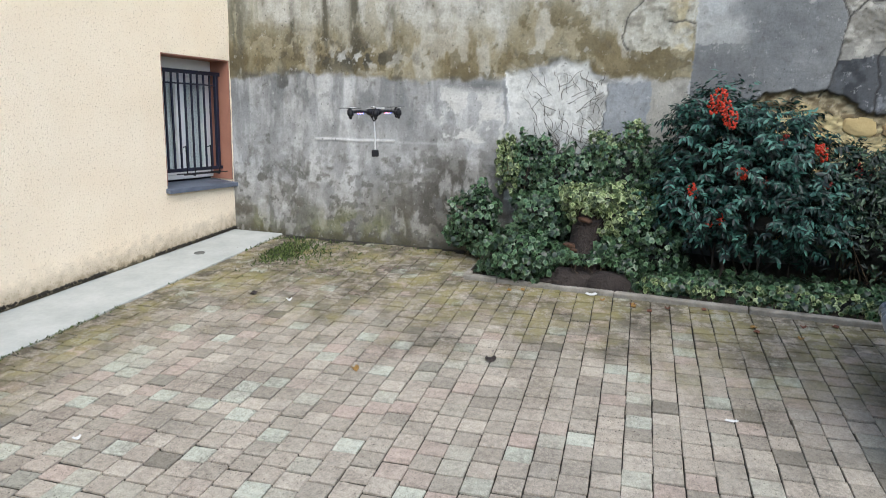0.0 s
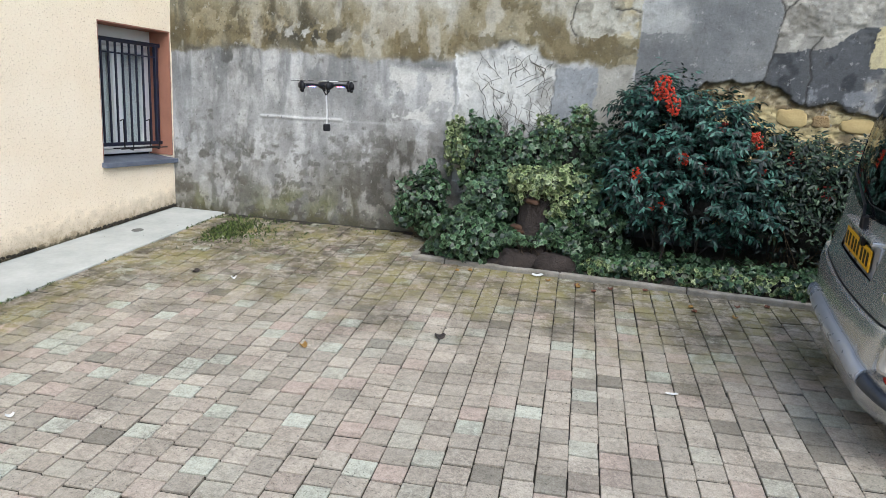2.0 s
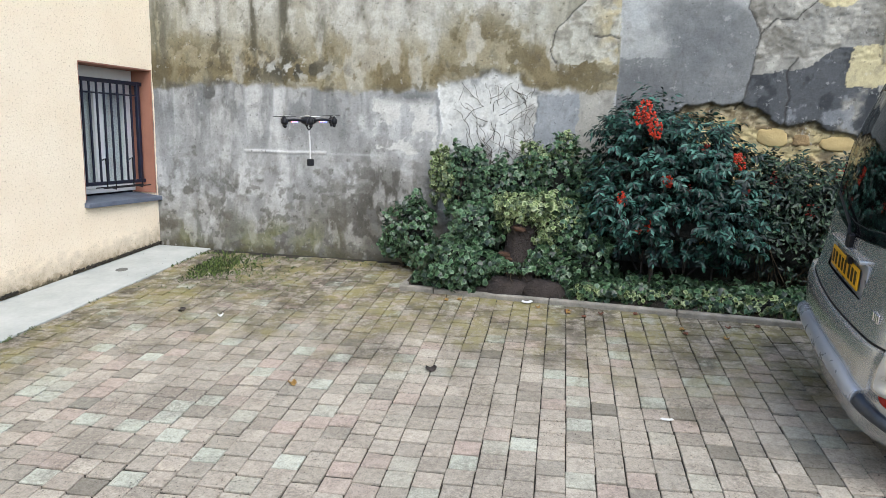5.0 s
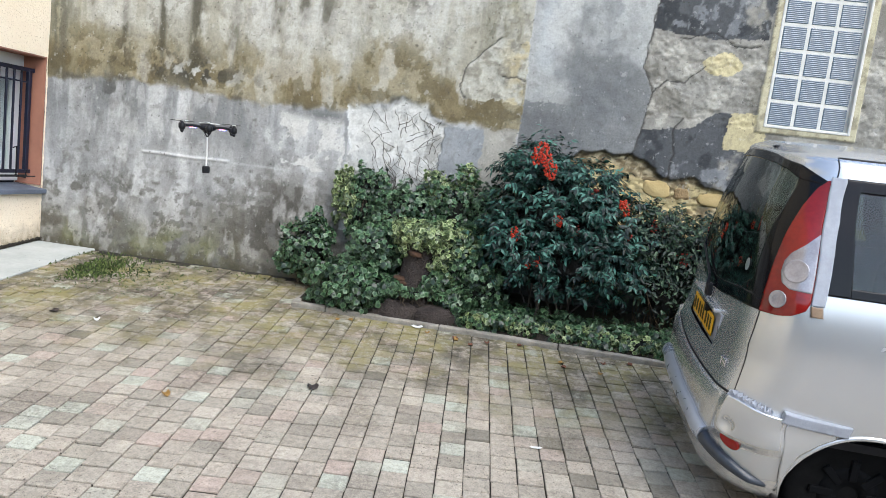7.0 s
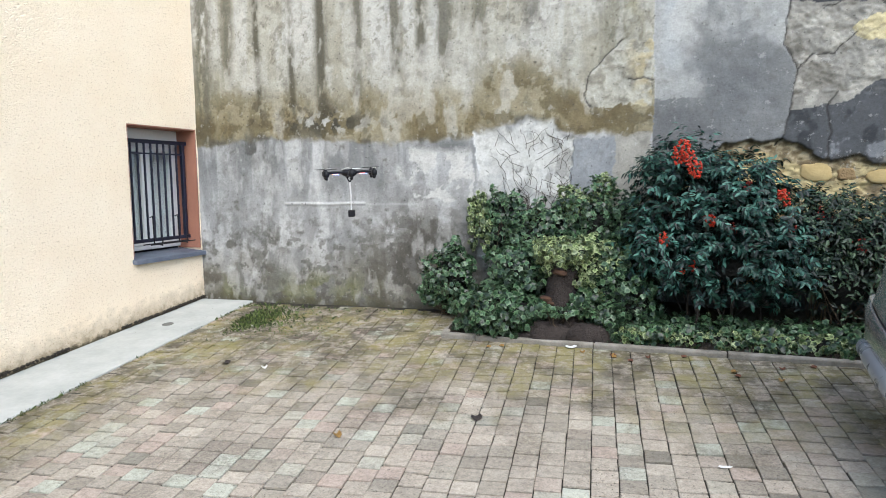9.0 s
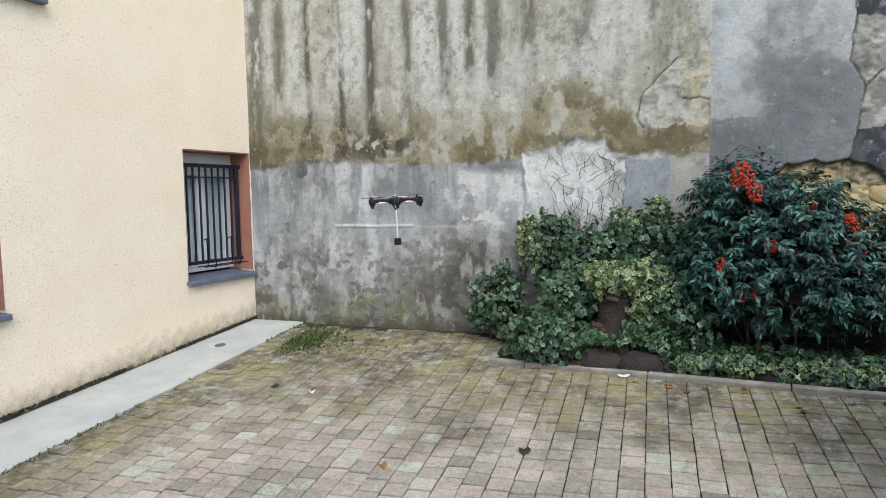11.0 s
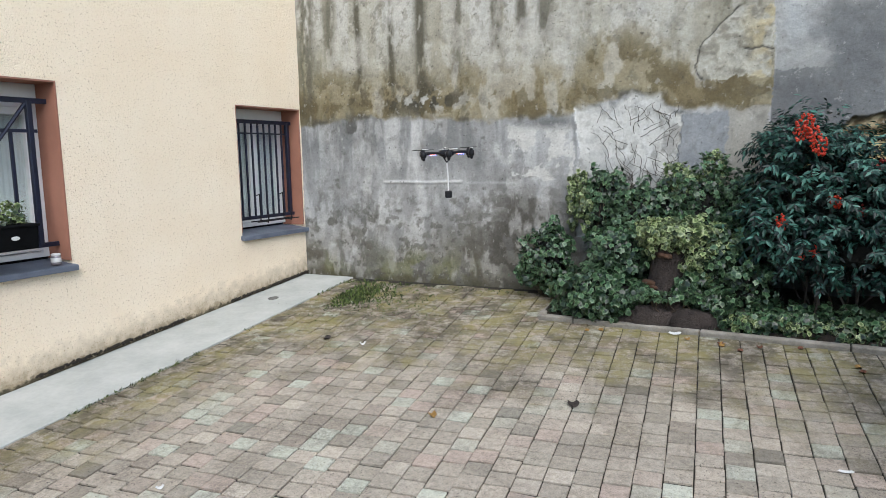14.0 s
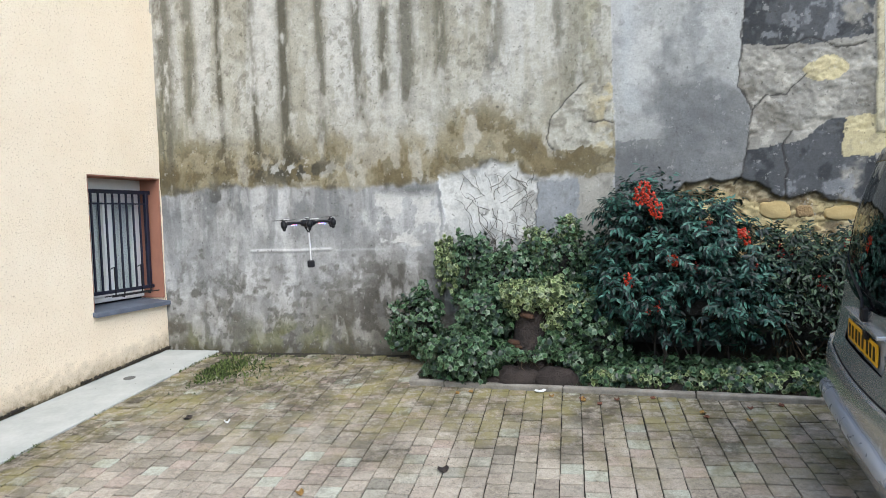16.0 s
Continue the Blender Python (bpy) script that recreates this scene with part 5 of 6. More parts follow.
def overlay(name, s, z, mat, parent, label="", out=0.004, mirror=True, other=False):
    """A patch that follows the shell with clean edges, a little proud of it and folded in at its rim."""
    if mirror:
        overlay(name, s, z, mat, parent, label, out, False, True)
    s, z = np.broadcast_arrays(np.asarray(s, float), np.asarray(z, float))
    p, n = car_point(np.abs(s), z), car_normal(np.abs(s), z)
    p, n = (np.where((s < 0)[..., None], q * np.array([1, -1, 1]), q) for q in (p, n))
    if other:
        p, n = p * np.array([1, -1, 1]), n * np.array([1, -1, 1])
    top = p + n * (np.broadcast_to(out, s.shape)[..., None])
    a, b = s.shape
    idx = np.arange(a * b).reshape(a, b)
    q = np.stack([idx[:-1, :-1], idx[1:, :-1], idx[1:, 1:], idx[:-1, 1:]], -1).reshape(-1, 4)
    rim = np.concatenate([idx[0, :], idx[1:, -1], idx[-1, -2::-1], idx[-2::-1, 0]])
    low = (p - n * 0.004).reshape(-1, 3)[rim]
    k = len(rim)
    sides = np.stack([rim[:-1], rim[1:], a * b + np.arange(1, k), a * b + np.arange(k - 1)], -1)
    co, faces = np.concatenate([top.reshape(-1, 3), low]), np.concatenate([q, sides])
    if mat is CAR_GLASS:
        co = np.concatenate([top.reshape(-1, 3), (p - n * 0.004).reshape(-1, 3)])
        sides = np.stack([rim[:-1], rim[1:], rim[1:] + a * b, rim[:-1] + a * b], -1)
        faces = np.concatenate([q, q[:, ::-1] + a * b, sides])
    me = raw_mesh(name, co.tolist(), faces.tolist())
    bm = bmesh.new()
    bm.from_mesh(me)
    bmesh.ops.recalc_face_normals(bm, faces=bm.faces)
    bm.to_mesh(me)
    bm.free()
    me.polygons.foreach_set("use_smooth", [True] * (len(me.polygons) - len(sides)) + [False] * len(sides))
    return part(name, me, mat, parent, label)


def across(z0, z1, lo, hi, rows=60, cols=14):
    """Grid between two edges given as s at heights."""
    z = np.linspace(z0, z1, rows)
    a, b = np.interp(z, *lo), np.interp(z, *hi)
    f = np.linspace(0, 1, cols)
    return a[:, None] + (b - a)[:, None] * f, z[:, None] + 0 * f


def along(s0, s1, lo, hi, cols=80, rows=8):
    """Grid between two edges given as heights along s."""
    s_ = np.linspace(s0, s1, cols)
    a, b = np.interp(np.abs(s_), *lo), np.interp(np.abs(s_), *hi)
    f = np.linspace(0, 1, rows)
    return s_[None, :] + 0 * f[:, None], a[None] + (b - a)[None] * f[:, None]


def build_car():
    car = thing("car", CAR, "silver compact people carrier with taped tail lamp, parked tail out", "car")
    S, Z, P = car_grid()
    du, dv = np.gradient(P, axis=1), np.gradient(P, axis=0)
    nrm = unit(np.cross(du, dv))
    nrm = np.where((nrm[..., 1:2] > 0.2), -nrm, nrm)
    nrm = np.where(((nrm[..., 0:1] > 0) & (S[..., None] < N_REAR + 20)), -nrm, nrm)
    mid = lambda a: (a[:-1, :-1] + a[1:, 1:]) / 2
    s, z, x, y = mid(S), mid(Z), mid(P[..., 0]), -mid(P[..., 1])
    arch = np.zeros(s.shape, bool)
    for ax in (0.735, 3.16):
        arch |= ((x - ax) ** 2 + (z - 0.29) ** 2 < 0.36**2) & (s > N_REAR + 34)
    LAMP_IN = ([1.115, 1.14, 1.21, 1.34, 1.49, 1.605, 1.69, 1.725], [68, 68.5, 70, 72.5, 77, 81.3, 86, 90.5])
    LAMP_OUT = ([1.115, 1.12, 1.137, 1.17, 1.206, 1.42, 1.60, 1.725], [70, 79, 89, 98, 101, 99.5, 96, 92])
    EDGE = ([1.15, 1.257, 1.42, 1.557, 1.745], [119, 120.5, 120.3, 116.8, 100.5])
    LOW = ([0, 20, 35, 60, 70], [1.05, 1.065, 1.085, 1.11, 1.117])
    HIGH = ([0, 38, 70, 80, 90], [1.815, 1.809, 1.779, 1.752, 1.724])
    PANE = ([1.10, 1.167, 1.236, 1.344, 1.476, 1.581, 1.683, 1.731, 1.765], [36, 43.5, 57, 60, 64, 68.7, 71.7, 70, 55])
    rear_cut = (s < np.interp(z, PANE[0], PANE[1]) + 3) & (z > np.interp(s, *LOW) + 0.03) & (z < 1.78)
    side_cut = (s > np.interp(z, *EDGE) + 4) & (z > 1.265) & (z < 1.715) & (x < 2.6)
    plate_bay = (y < 0.33) & (z > 0.80) & (z < 0.965) & (s < N_REAR)
    body = ~(arch | rear_cut | side_cut | plate_bay)
    shell_part("body", S, P, body, SILVER, car)
    part("roof", roof_mesh(P[-1]), SILVER, car, shade=True)
    shell_part("lining", S, P, body & (z > 0.5), BLACK, car, "dark cabin lining", out=-0.03, nrm=nrm)
    # rear window: black margin in four pieces round the tinted pane
    rw = overlay("rear_window", *across(1.118, 1.725, PANE, LAMP_IN), BLACK_GLOSS, car, "black margin of the rear window", out=0.003)
    ms, mz = along(-69, 69, LOW, ([0, 20, 45, 60, 72], [1.115, 1.128, 1.165, 1.175, 1.15]), 120)
    overlay("lower_margin", ms, mz, BLACK_GLOSS, rw, out=0.0032, mirror=False)
    ms, mz = along(-89.5, 89.5, ([0, 40, 60, 72, 90], [1.768, 1.765, 1.748, 1.715, 1.708]), HIGH, 120)
    overlay("upper_margin", ms, mz, BLACK_GLOSS, rw, out=0.0034, mirror=False)
    zz = np.linspace(1.06, 1.785, 50)
    edge = np.interp(zz, *PANE) + 2
    f = np.linspace(-1, 1, 61)
    g = overlay("pane", edge[:, None] * f, zz[:, None] + 0 * f, CAR_GLASS, rw, "tinted glass", out=0.0, mirror=False)
    g.visible_shadow = False
    # side windows: black band with two panes
    sw = overlay("side_window", *along(119, 330, ([90, 400], [1.247, 1.247]), ([90, 400], [1.29, 1.29]), 90), BLACK_GLOSS, car, "black window band", out=0.003)
    overlay("upper_margin", *along(102, 330, ([90, 400], [1.69, 1.69]), ([90, 400], [1.745, 1.745]), 90), BLACK_GLOSS, sw, out=0.003)
    overlay("rear_margin", *across(1.247, 1.745, EDGE, ([1.2, 1.45, 1.73], [143, 141, 130])), BLACK_GLOSS, sw, out=0.0034)
    overlay("pillar", *across(1.247, 1.73, ([1.2, 1.73], [246, 246]), ([1.2, 1.73], [262, 262])), BLACK_GLOSS, sw, out=0.0034)
    g = overlay("pane", *across(1.26, 1.725, ([1.2, 1.45, 1.73], [124, 123, 110]), ([1.2, 1.73], [325, 325]), 20, 60), CAR_GLASS, sw, "tinted glass", out=0.0)
    g.visible_shadow = False
    # panel gaps
    for nm, grid in (("hatch_gap", across(0.70, 1.125, ([0.70, 0.80, 0.95, 1.12], [68.4, 66.2, 64.4, 67.8]), ([0.70, 0.80, 0.95, 1.12], [69.1, 66.9, 65.1, 68.5]), 30, 3)), ("door_gap", across(0.40, 1.247, ([0.3, 1.25], [252, 252]), ([0.3, 1.25], [253, 253]), 30, 3)), ("roof_gap", along(92.6, 330, ([90, 400], [1.826, 1.826]), ([90, 400], [1.832, 1.832]), 60, 3)), ("spoiler_gap", across(1.742, 1.83, ([1.74, 1.83], [94.2, 92.6]), ([1.74, 1.83], [95.2, 93.6]), 12, 3))):
        overlay(nm, *grid, BLACK, car, "dark panel gap", out=0.0012)
    ms, mz = along(-69.3, 69.3, ([0, 40, 69], [0.680, 0.685, 0.695]), ([0, 40, 69], [0.691, 0.696, 0.706]), 100, 3)
    overlay("hatch_gap", ms, mz, BLACK, car, "dark panel gap", out=0.0012, mirror=False)
    # bumper skin, proud of the body, with rubbing strip and skirt
    TOP = ([0, 40, 64, 70, 76, 98, 150], [0.672, 0.676, 0.69, 0.70, 0.704, 0.683, 0.652])
    ms, mz = along(-108, 108, ([0, 200], [0.235, 0.235]), TOP, 220, 44)
    sa = np.abs(ms)
    bulge = step(63, 71, sa) * (1 - 0.6 * step(88, 108, sa)) * step(0.46, 0.54, mz)
    scoop = np.exp(-(((sa - 75.5) / 3.6) ** 2 + ((mz - 0.572) / 0.030) ** 2) ** 2)
    bp = overlay("bumper", ms, mz, SILVER, car, out=0.010 + 0.034 * bulge - 0.020 * scoop, mirror=False)
    for sg in (-1, 1):
        overlay("bumper_end", *along(108, 146, ([108, 111, 116, 122, 136, 146], [0.235, 0.33, 0.42, 0.50, 0.575, 0.615]), ([106, 150], [0.676, 0.652]), 24, 10), SILVER, bp, out=0.010 + 0.0136 * (1 - np.linspace(0, 1, 24))[None, :] ** 2 + np.zeros((10, 1)), mirror=False, other=sg > 0)
    # the step of the bumper: silver-blue across the tail, black under the corners
    mid_ = np.array([0, 40, 61, 80, 98.0])
    zc, hw_ = np.array([0.475, 0.462, 0.432, 0.372, 0.312]), np.array([0.052, 0.05, 0.044, 0.034, 0.014])
    ledge = lambda n: (0.008 + 0.046 * np.sin(np.pi * np.linspace(0.02, 0.98, n)) ** 0.45)[:, None]
    ms, mz = along(-61, 61, (mid_, zc - hw_), (mid_, zc + hw_), 140, 16)
    overlay("bumper_strip", ms, mz, BUMPER_GREY, bp, "blue-grey stepped rubbing strip", out=ledge(16) + 0 * ms, mirror=False)
    for sg in (False, True):
        ms, mz = along(61.6, 98, (mid_, zc - hw_), (mid_, zc + 0.75 * hw_), 50, 16)
        overlay("bumper_corner", ms, mz, BUMPER_DARK, bp, "dark corner of the strip", out=ledge(16) * np.interp(ms, [61, 90, 98], [1, 0.8, 0.3]), mirror=False, other=sg)
    for sg in (False, True):
        tl = overlay("tail_light", *across(1.115, 1.725, LAMP_IN, LAMP_OUT, 80, 24), RED_LENS, car, "tall red tail lamp", out=0.010, mirror=False, other=sg)
        overlay("clear_lens", *across(1.245, 1.495, ([1.245, 1.265, 1.31, 1.36, 1.40, 1.44, 1.495], [86, 80.5, 78.6, 79.5, 83, 90, 97.5]), ([1.245, 1.42, 1.495], [100.3, 99.1, 98]), 40, 16), CLEAR_LENS, tl, "clear reversing lens", out=0.012, mirror=False, other=sg)
        for ls, lz, lr in ((88, 1.326, 0.052), (80, 1.192, 0.040)):
            c, q = car_point(ls, lz), Vector(car_normal(np.array(float(ls)), np.array(lz)))
            if sg:
                c, q = c * np.array([1, -1, 1]), Vector((q.x, -q.y, q.z))
            m = Matrix.Translation(Vector(c) + q * 0.009) @ q.to_track_quat("Z", "Y").to_matrix().to_4x4()
            part("lamp_bowl", lathe(bmesh.new(), [(lr, 0.0), (lr, 0.005), (lr * 0.92, 0.006), (lr * 0.8, 0.004), (lr * 0.45, 0.006), (lr * 0.2, 0.007)], m, 28), CLEAR_LENS, tl, "round lamp bowl", shade=True)
        c, q = car_point(78.0, 0.49), Vector(car_normal(np.array(78.0), np.array(0.49)))
        if sg:
            c, q = c * np.array([1, -1, 1]), Vector((q.x, -q.y, q.z))
        m = Matrix.Translation(Vector(c) + q * 0.026) @ q.to_track_quat("Z", "Y").to_matrix().to_4x4() @ Matrix.Rotation(radians(-20), 4, "Z") @ Matrix.Diagonal((1.0, 0.6, 1, 1))
        part("reflector", lathe(bmesh.new(), [(0.052, -0.015), (0.052, 0.003), (0.044, 0.006), (0.02, 0.007)], m, 24), RED_LENS, bp, "oval red reflector", shade=True)
    # tape on the near side only
    overlay("tape", *across(1.195, 1.742, ([1.16, 1.42, 1.60, 1.742], [101.7, 99.6, 96, 91.5]), EDGE, 70, 12), TAPE, car, "strip of grey duct tape", out=0.013, mirror=False)
    overlay("tape", *across(1.148, 1.193, ([1.09, 1.2], [101, 101.5]), ([1.09, 1.2], [117.5, 118]), 8, 8), TAPE_BROWN, car, "scrap of brown tape", out=0.012, mirror=False)
    overlay("tape", *along(100, 152, ([97, 150], [0.668, 0.632]), ([97, 150], [0.712, 0.684]), 40), TAPE, car, "strip of grey duct tape", out=0.036 - 0.022 * np.linspace(0, 1, 40)[None, :] + np.zeros((8, 1)), mirror=False)
    cs = np.linspace(69, 94, 70)
    wav = 0.003 * np.sin(cs * 2.1) + 0.003 * np.sin(cs * 3.7 + 1)
    overlay("tape", *along(69, 94, (cs, np.interp(cs, [69, 94], [0.690, 0.664]) + wav), (cs, np.interp(cs, [69, 80, 94], [0.722, 0.716, 0.700]) - 1.5 * wav), 70, 10), TAPE, car, "crumpled grey duct tape", out=0.038 + 0.0025 * np.sin(cs * 1.1)[None, :] * np.sin(np.linspace(0, 5, 10))[:, None], mirror=False)
    # arch lips
    for ax in (0.735, 3.16):
        for sg in (-1, 1):
            bm = bmesh.new()
            hwz = lambda zz_: float(profile(HALF, np.array(max(zz_, 0.2)))) + 0.004
            pts = [(ax + 0.355 * math.cos(a), sg * (hwz(0.29 + 0.355 * math.sin(a)) - 0.004), 0.29 + 0.355 * math.sin(a)) for a in [math.pi * k / 36 for k in range(0, 37)]]
            part("arch_lip", tube(bm, pts, 0.013, 8), SILVER, car, shade=True)
    # number plate recess, plate with plain bars, handle, badge, wiper
    part("plate_recess", boxed(0.106, 0.15, -0.34, 0.34, 0.795, 0.97), BUMPER_GREY, car)
    plate = part("number_plate", boxed(0.090, 0.098, -0.26, 0.26, 0.825, 0.935, bevel=0.003), YELLOW_PLATE, car, "yellow rear number plate")
    for k in range(8):
        yy = -0.215 + k * 0.058 + (0.02 if k > 2 else 0) - (0.0 if k < 6 else -0.012)
        part("bar", boxed(0.0885, 0.0905, yy - 0.016, yy + 0.016, 0.845, 0.915), BLACK, plate)
    part("boot_handle", boxed(0.075, 0.12, -0.30, 0.30, 0.965, 0.99, bevel=0.008, seg=2), SILVER, car)
    part("boot_lock", boxed(0.070, 0.095, -0.135, -0.09, 0.925, 0.965, bevel=0.004), BLACK, car)
    for k in range(4):
        p = car_point(44 + k * 2.2, 0.80)
        part("badge", boxed(p[0] - 0.008, p[0] - 0.001, p[1] - 0.011, p[1] + 0.011, 0.775 + 0.004 * (k % 2), 0.82, bevel=0.004), CHROME, car, "small chrome badge")
    part("wiper", tube(bmesh.new(), [(0.095, -0.02, 1.02), (0.082, -0.03, 1.06), (0.092, 0.02, 1.10), (0.118, 0.42, 1.2)], 0.011, 6, 0.006), BLACK, car, "black rear wiper")
    part("wiper_mount", boxed(0.078, 0.115, -0.045, 0.005, 0.985, 1.06, bevel=0.008), BLACK, car)
    c = car_point(24, 1.838)
    part("washer_jet", boxed(c[0] - 0.012, c[0] + 0.02, c[1] - 0.014, c[1] + 0.014, 1.832, 1.848, bevel=0.005), BLACK, car)
    c, q = car_point(47, 1.278), Vector(car_normal(np.array(47.0), np.array(1.278)))
    m = Matrix.Translation(Vector(c) + q * 0.003) @ q.to_track_quat("Z", "Y").to_matrix().to_4x4()
    part("sticker", lathe(bmesh.new(), [(0.030, 0.0), (0.030, 0.001), (0.022, 0.0012), (0.0215, 0.0)], m, 28), PAPER_GREY, car, "small round pale sticker on the glass")
    part("aerial", tube(bmesh.new(), [(1.9, 0.0, 1.855), (2.2, 0, 2.05)], 0.004, 6), BLACK, car)
    # arch linings, wheels, floor, seats
    for ax in (0.735, 3.16):
        for sg in (-1, 1):
            m = Matrix.Translation((ax, sg * 0.61, 0.29)) @ Matrix.Rotation(radians(90), 4, "X")
            part("wheel_arch", lathe(bmesh.new(), [(0.30, -0.13 * -sg), (0.352, -0.128 * -sg), (0.36, 0.16 * -sg), (0.355, 0.16 * -sg), (0.34, -0.12 * -sg)], m, 48), BLACK, car, "black arch lining", shade=True)
            w = part("wheel", lathe(bmesh.new(), [(0.12, -0.07), (0.19, -0.075), (0.19, 0.075), (0.12, 0.07)], m, 40), HUB_GREY, car, shade=True)
            part("tyre", lathe(bmesh.new(), [(0.185, -0.08), (0.22, -0.095), (0.265, -0.098), (0.288, -0.08), (0.292, 0), (0.288, 0.08), (0.265, 0.098), (0.22, 0.095), (0.185, 0.08)], m, 48), RUBBER, w, "black worn tyre", shade=True)
            part("rim", lathe(bmesh.new(), [(0.19, -0.06 * sg - 0.01), (0.05, -0.085 * sg - 0.01), (0.05, -0.085 * sg + 0.01), (0.19, -0.06 * sg + 0.01)], m, 40), HUB_GREY, w, "grey wheel trim", shade=True)
            for k in range(8):
                a = 2 * math.pi * k / 8
                q = boxed(-0.018, 0.018, 0.07, 0.175, -0.012, 0.012, bevel=0.004)
                bmesh.ops.transform(q, matrix=m @ Matrix.Translation((0, 0, -0.085 * sg)) @ Matrix.Rotation(a, 4, "Z"), verts=q.verts)
                part("spoke", q, HUB_GREY, w)
    part("underbody", boxed(0.25, 3.6, -0.66, 0.66, 0.21, 0.30, bevel=0.02), BLACK, car)
    part("cabin_floor", boxed(0.35, 3.2, -0.72, 0.72, 0.52, 0.56), BLACK, car)
    for xx, yy in ((1.25, -0.38), (1.25, 0.38), (2.1, -0.38), (2.1, 0.38)):
        st = part("seat", boxed(xx - 0.08, xx + 0.10, yy - 0.24, yy + 0.24, 0.56, 1.22, bevel=0.06, seg=3), SEAT_CLOTH, car, "dark grey cloth seat", shade=True)
        part("headrest", boxed(xx - 0.06, xx + 0.05, yy - 0.12, yy + 0.12, 1.27, 1.44, bevel=0.04, seg=3), SEAT_CLOTH, st, shade=True)
    part("parcel_shelf", boxed(0.30, 0.95, -0.62, 0.62, 1.02, 1.04, bevel=0.006), SEAT_CLOTH, car)
    return car


def roof_mesh(ring):
    """Closes the top with a shallow dome."""
    right = ring
    left = ring[::-1] * np.array([1, -1, 1])
    loop = np.concatenate([right, left[1:-1]])
    c = np.array([1.25, 0, 1.885])
    vs, fs = [], []
    n = len(loop)
    for k in range(9):
        f = 1 - k / 9
        lift = 0.024 * (1 - f**2)
        vs += [tuple(c * np.array([1, 1, 0]) + (p - c) * np.array([f, f, 0]) + np.array([0, 0, loop[0][2] + lift])) for p in loop]
    vs.append((1.25, 0, loop[0][2] + 0.025))
    for k in range(8):
        for i in range(n):
            a, b = k * n + i, k * n + (i + 1) % n
            fs.append((a, a + n, b + n, b))
    for i in range(n):
        fs.append((8 * n + i, 9 * n, 8 * n + (i + 1) % n))
    return raw_mesh("roof", vs, fs)


build_car()


# ---- small drone in the air with a weight on a rod ----
WHITE_PLASTIC = speckled("white_plastic", srgb(214, 214, 210), srgb(236, 236, 232), 30.0, 0.4, 0.1, 0.001)
BLUE_PART = speckled("blue_plastic", srgb(30, 44, 150, 1), srgb(52, 70, 200, 1), 20.0, 0.4, 0.0)
LED_BLUE = material("blue_led", (0.1, 0.15, 0.9), 0.3)
LED_BLUE.node_tree.nodes["Principled BSDF"].inputs["Emission Color"].default_value = (0.12, 0.2, 1, 1)
LED_BLUE.node_tree.nodes["Principled BSDF"].inputs["Emission Strength"].default_value = 3.0
LED_RED = material("amber_led", (0.9, 0.25, 0.08), 0.3)
LED_RED.node_tree.nodes["Principled BSDF"].inputs["Emission Color"].default_value = (1, 0.25, 0.06, 1)
LED_RED.node_tree.nodes["Principled BSDF"].inputs["Emission Strength"].default_value = 2.0


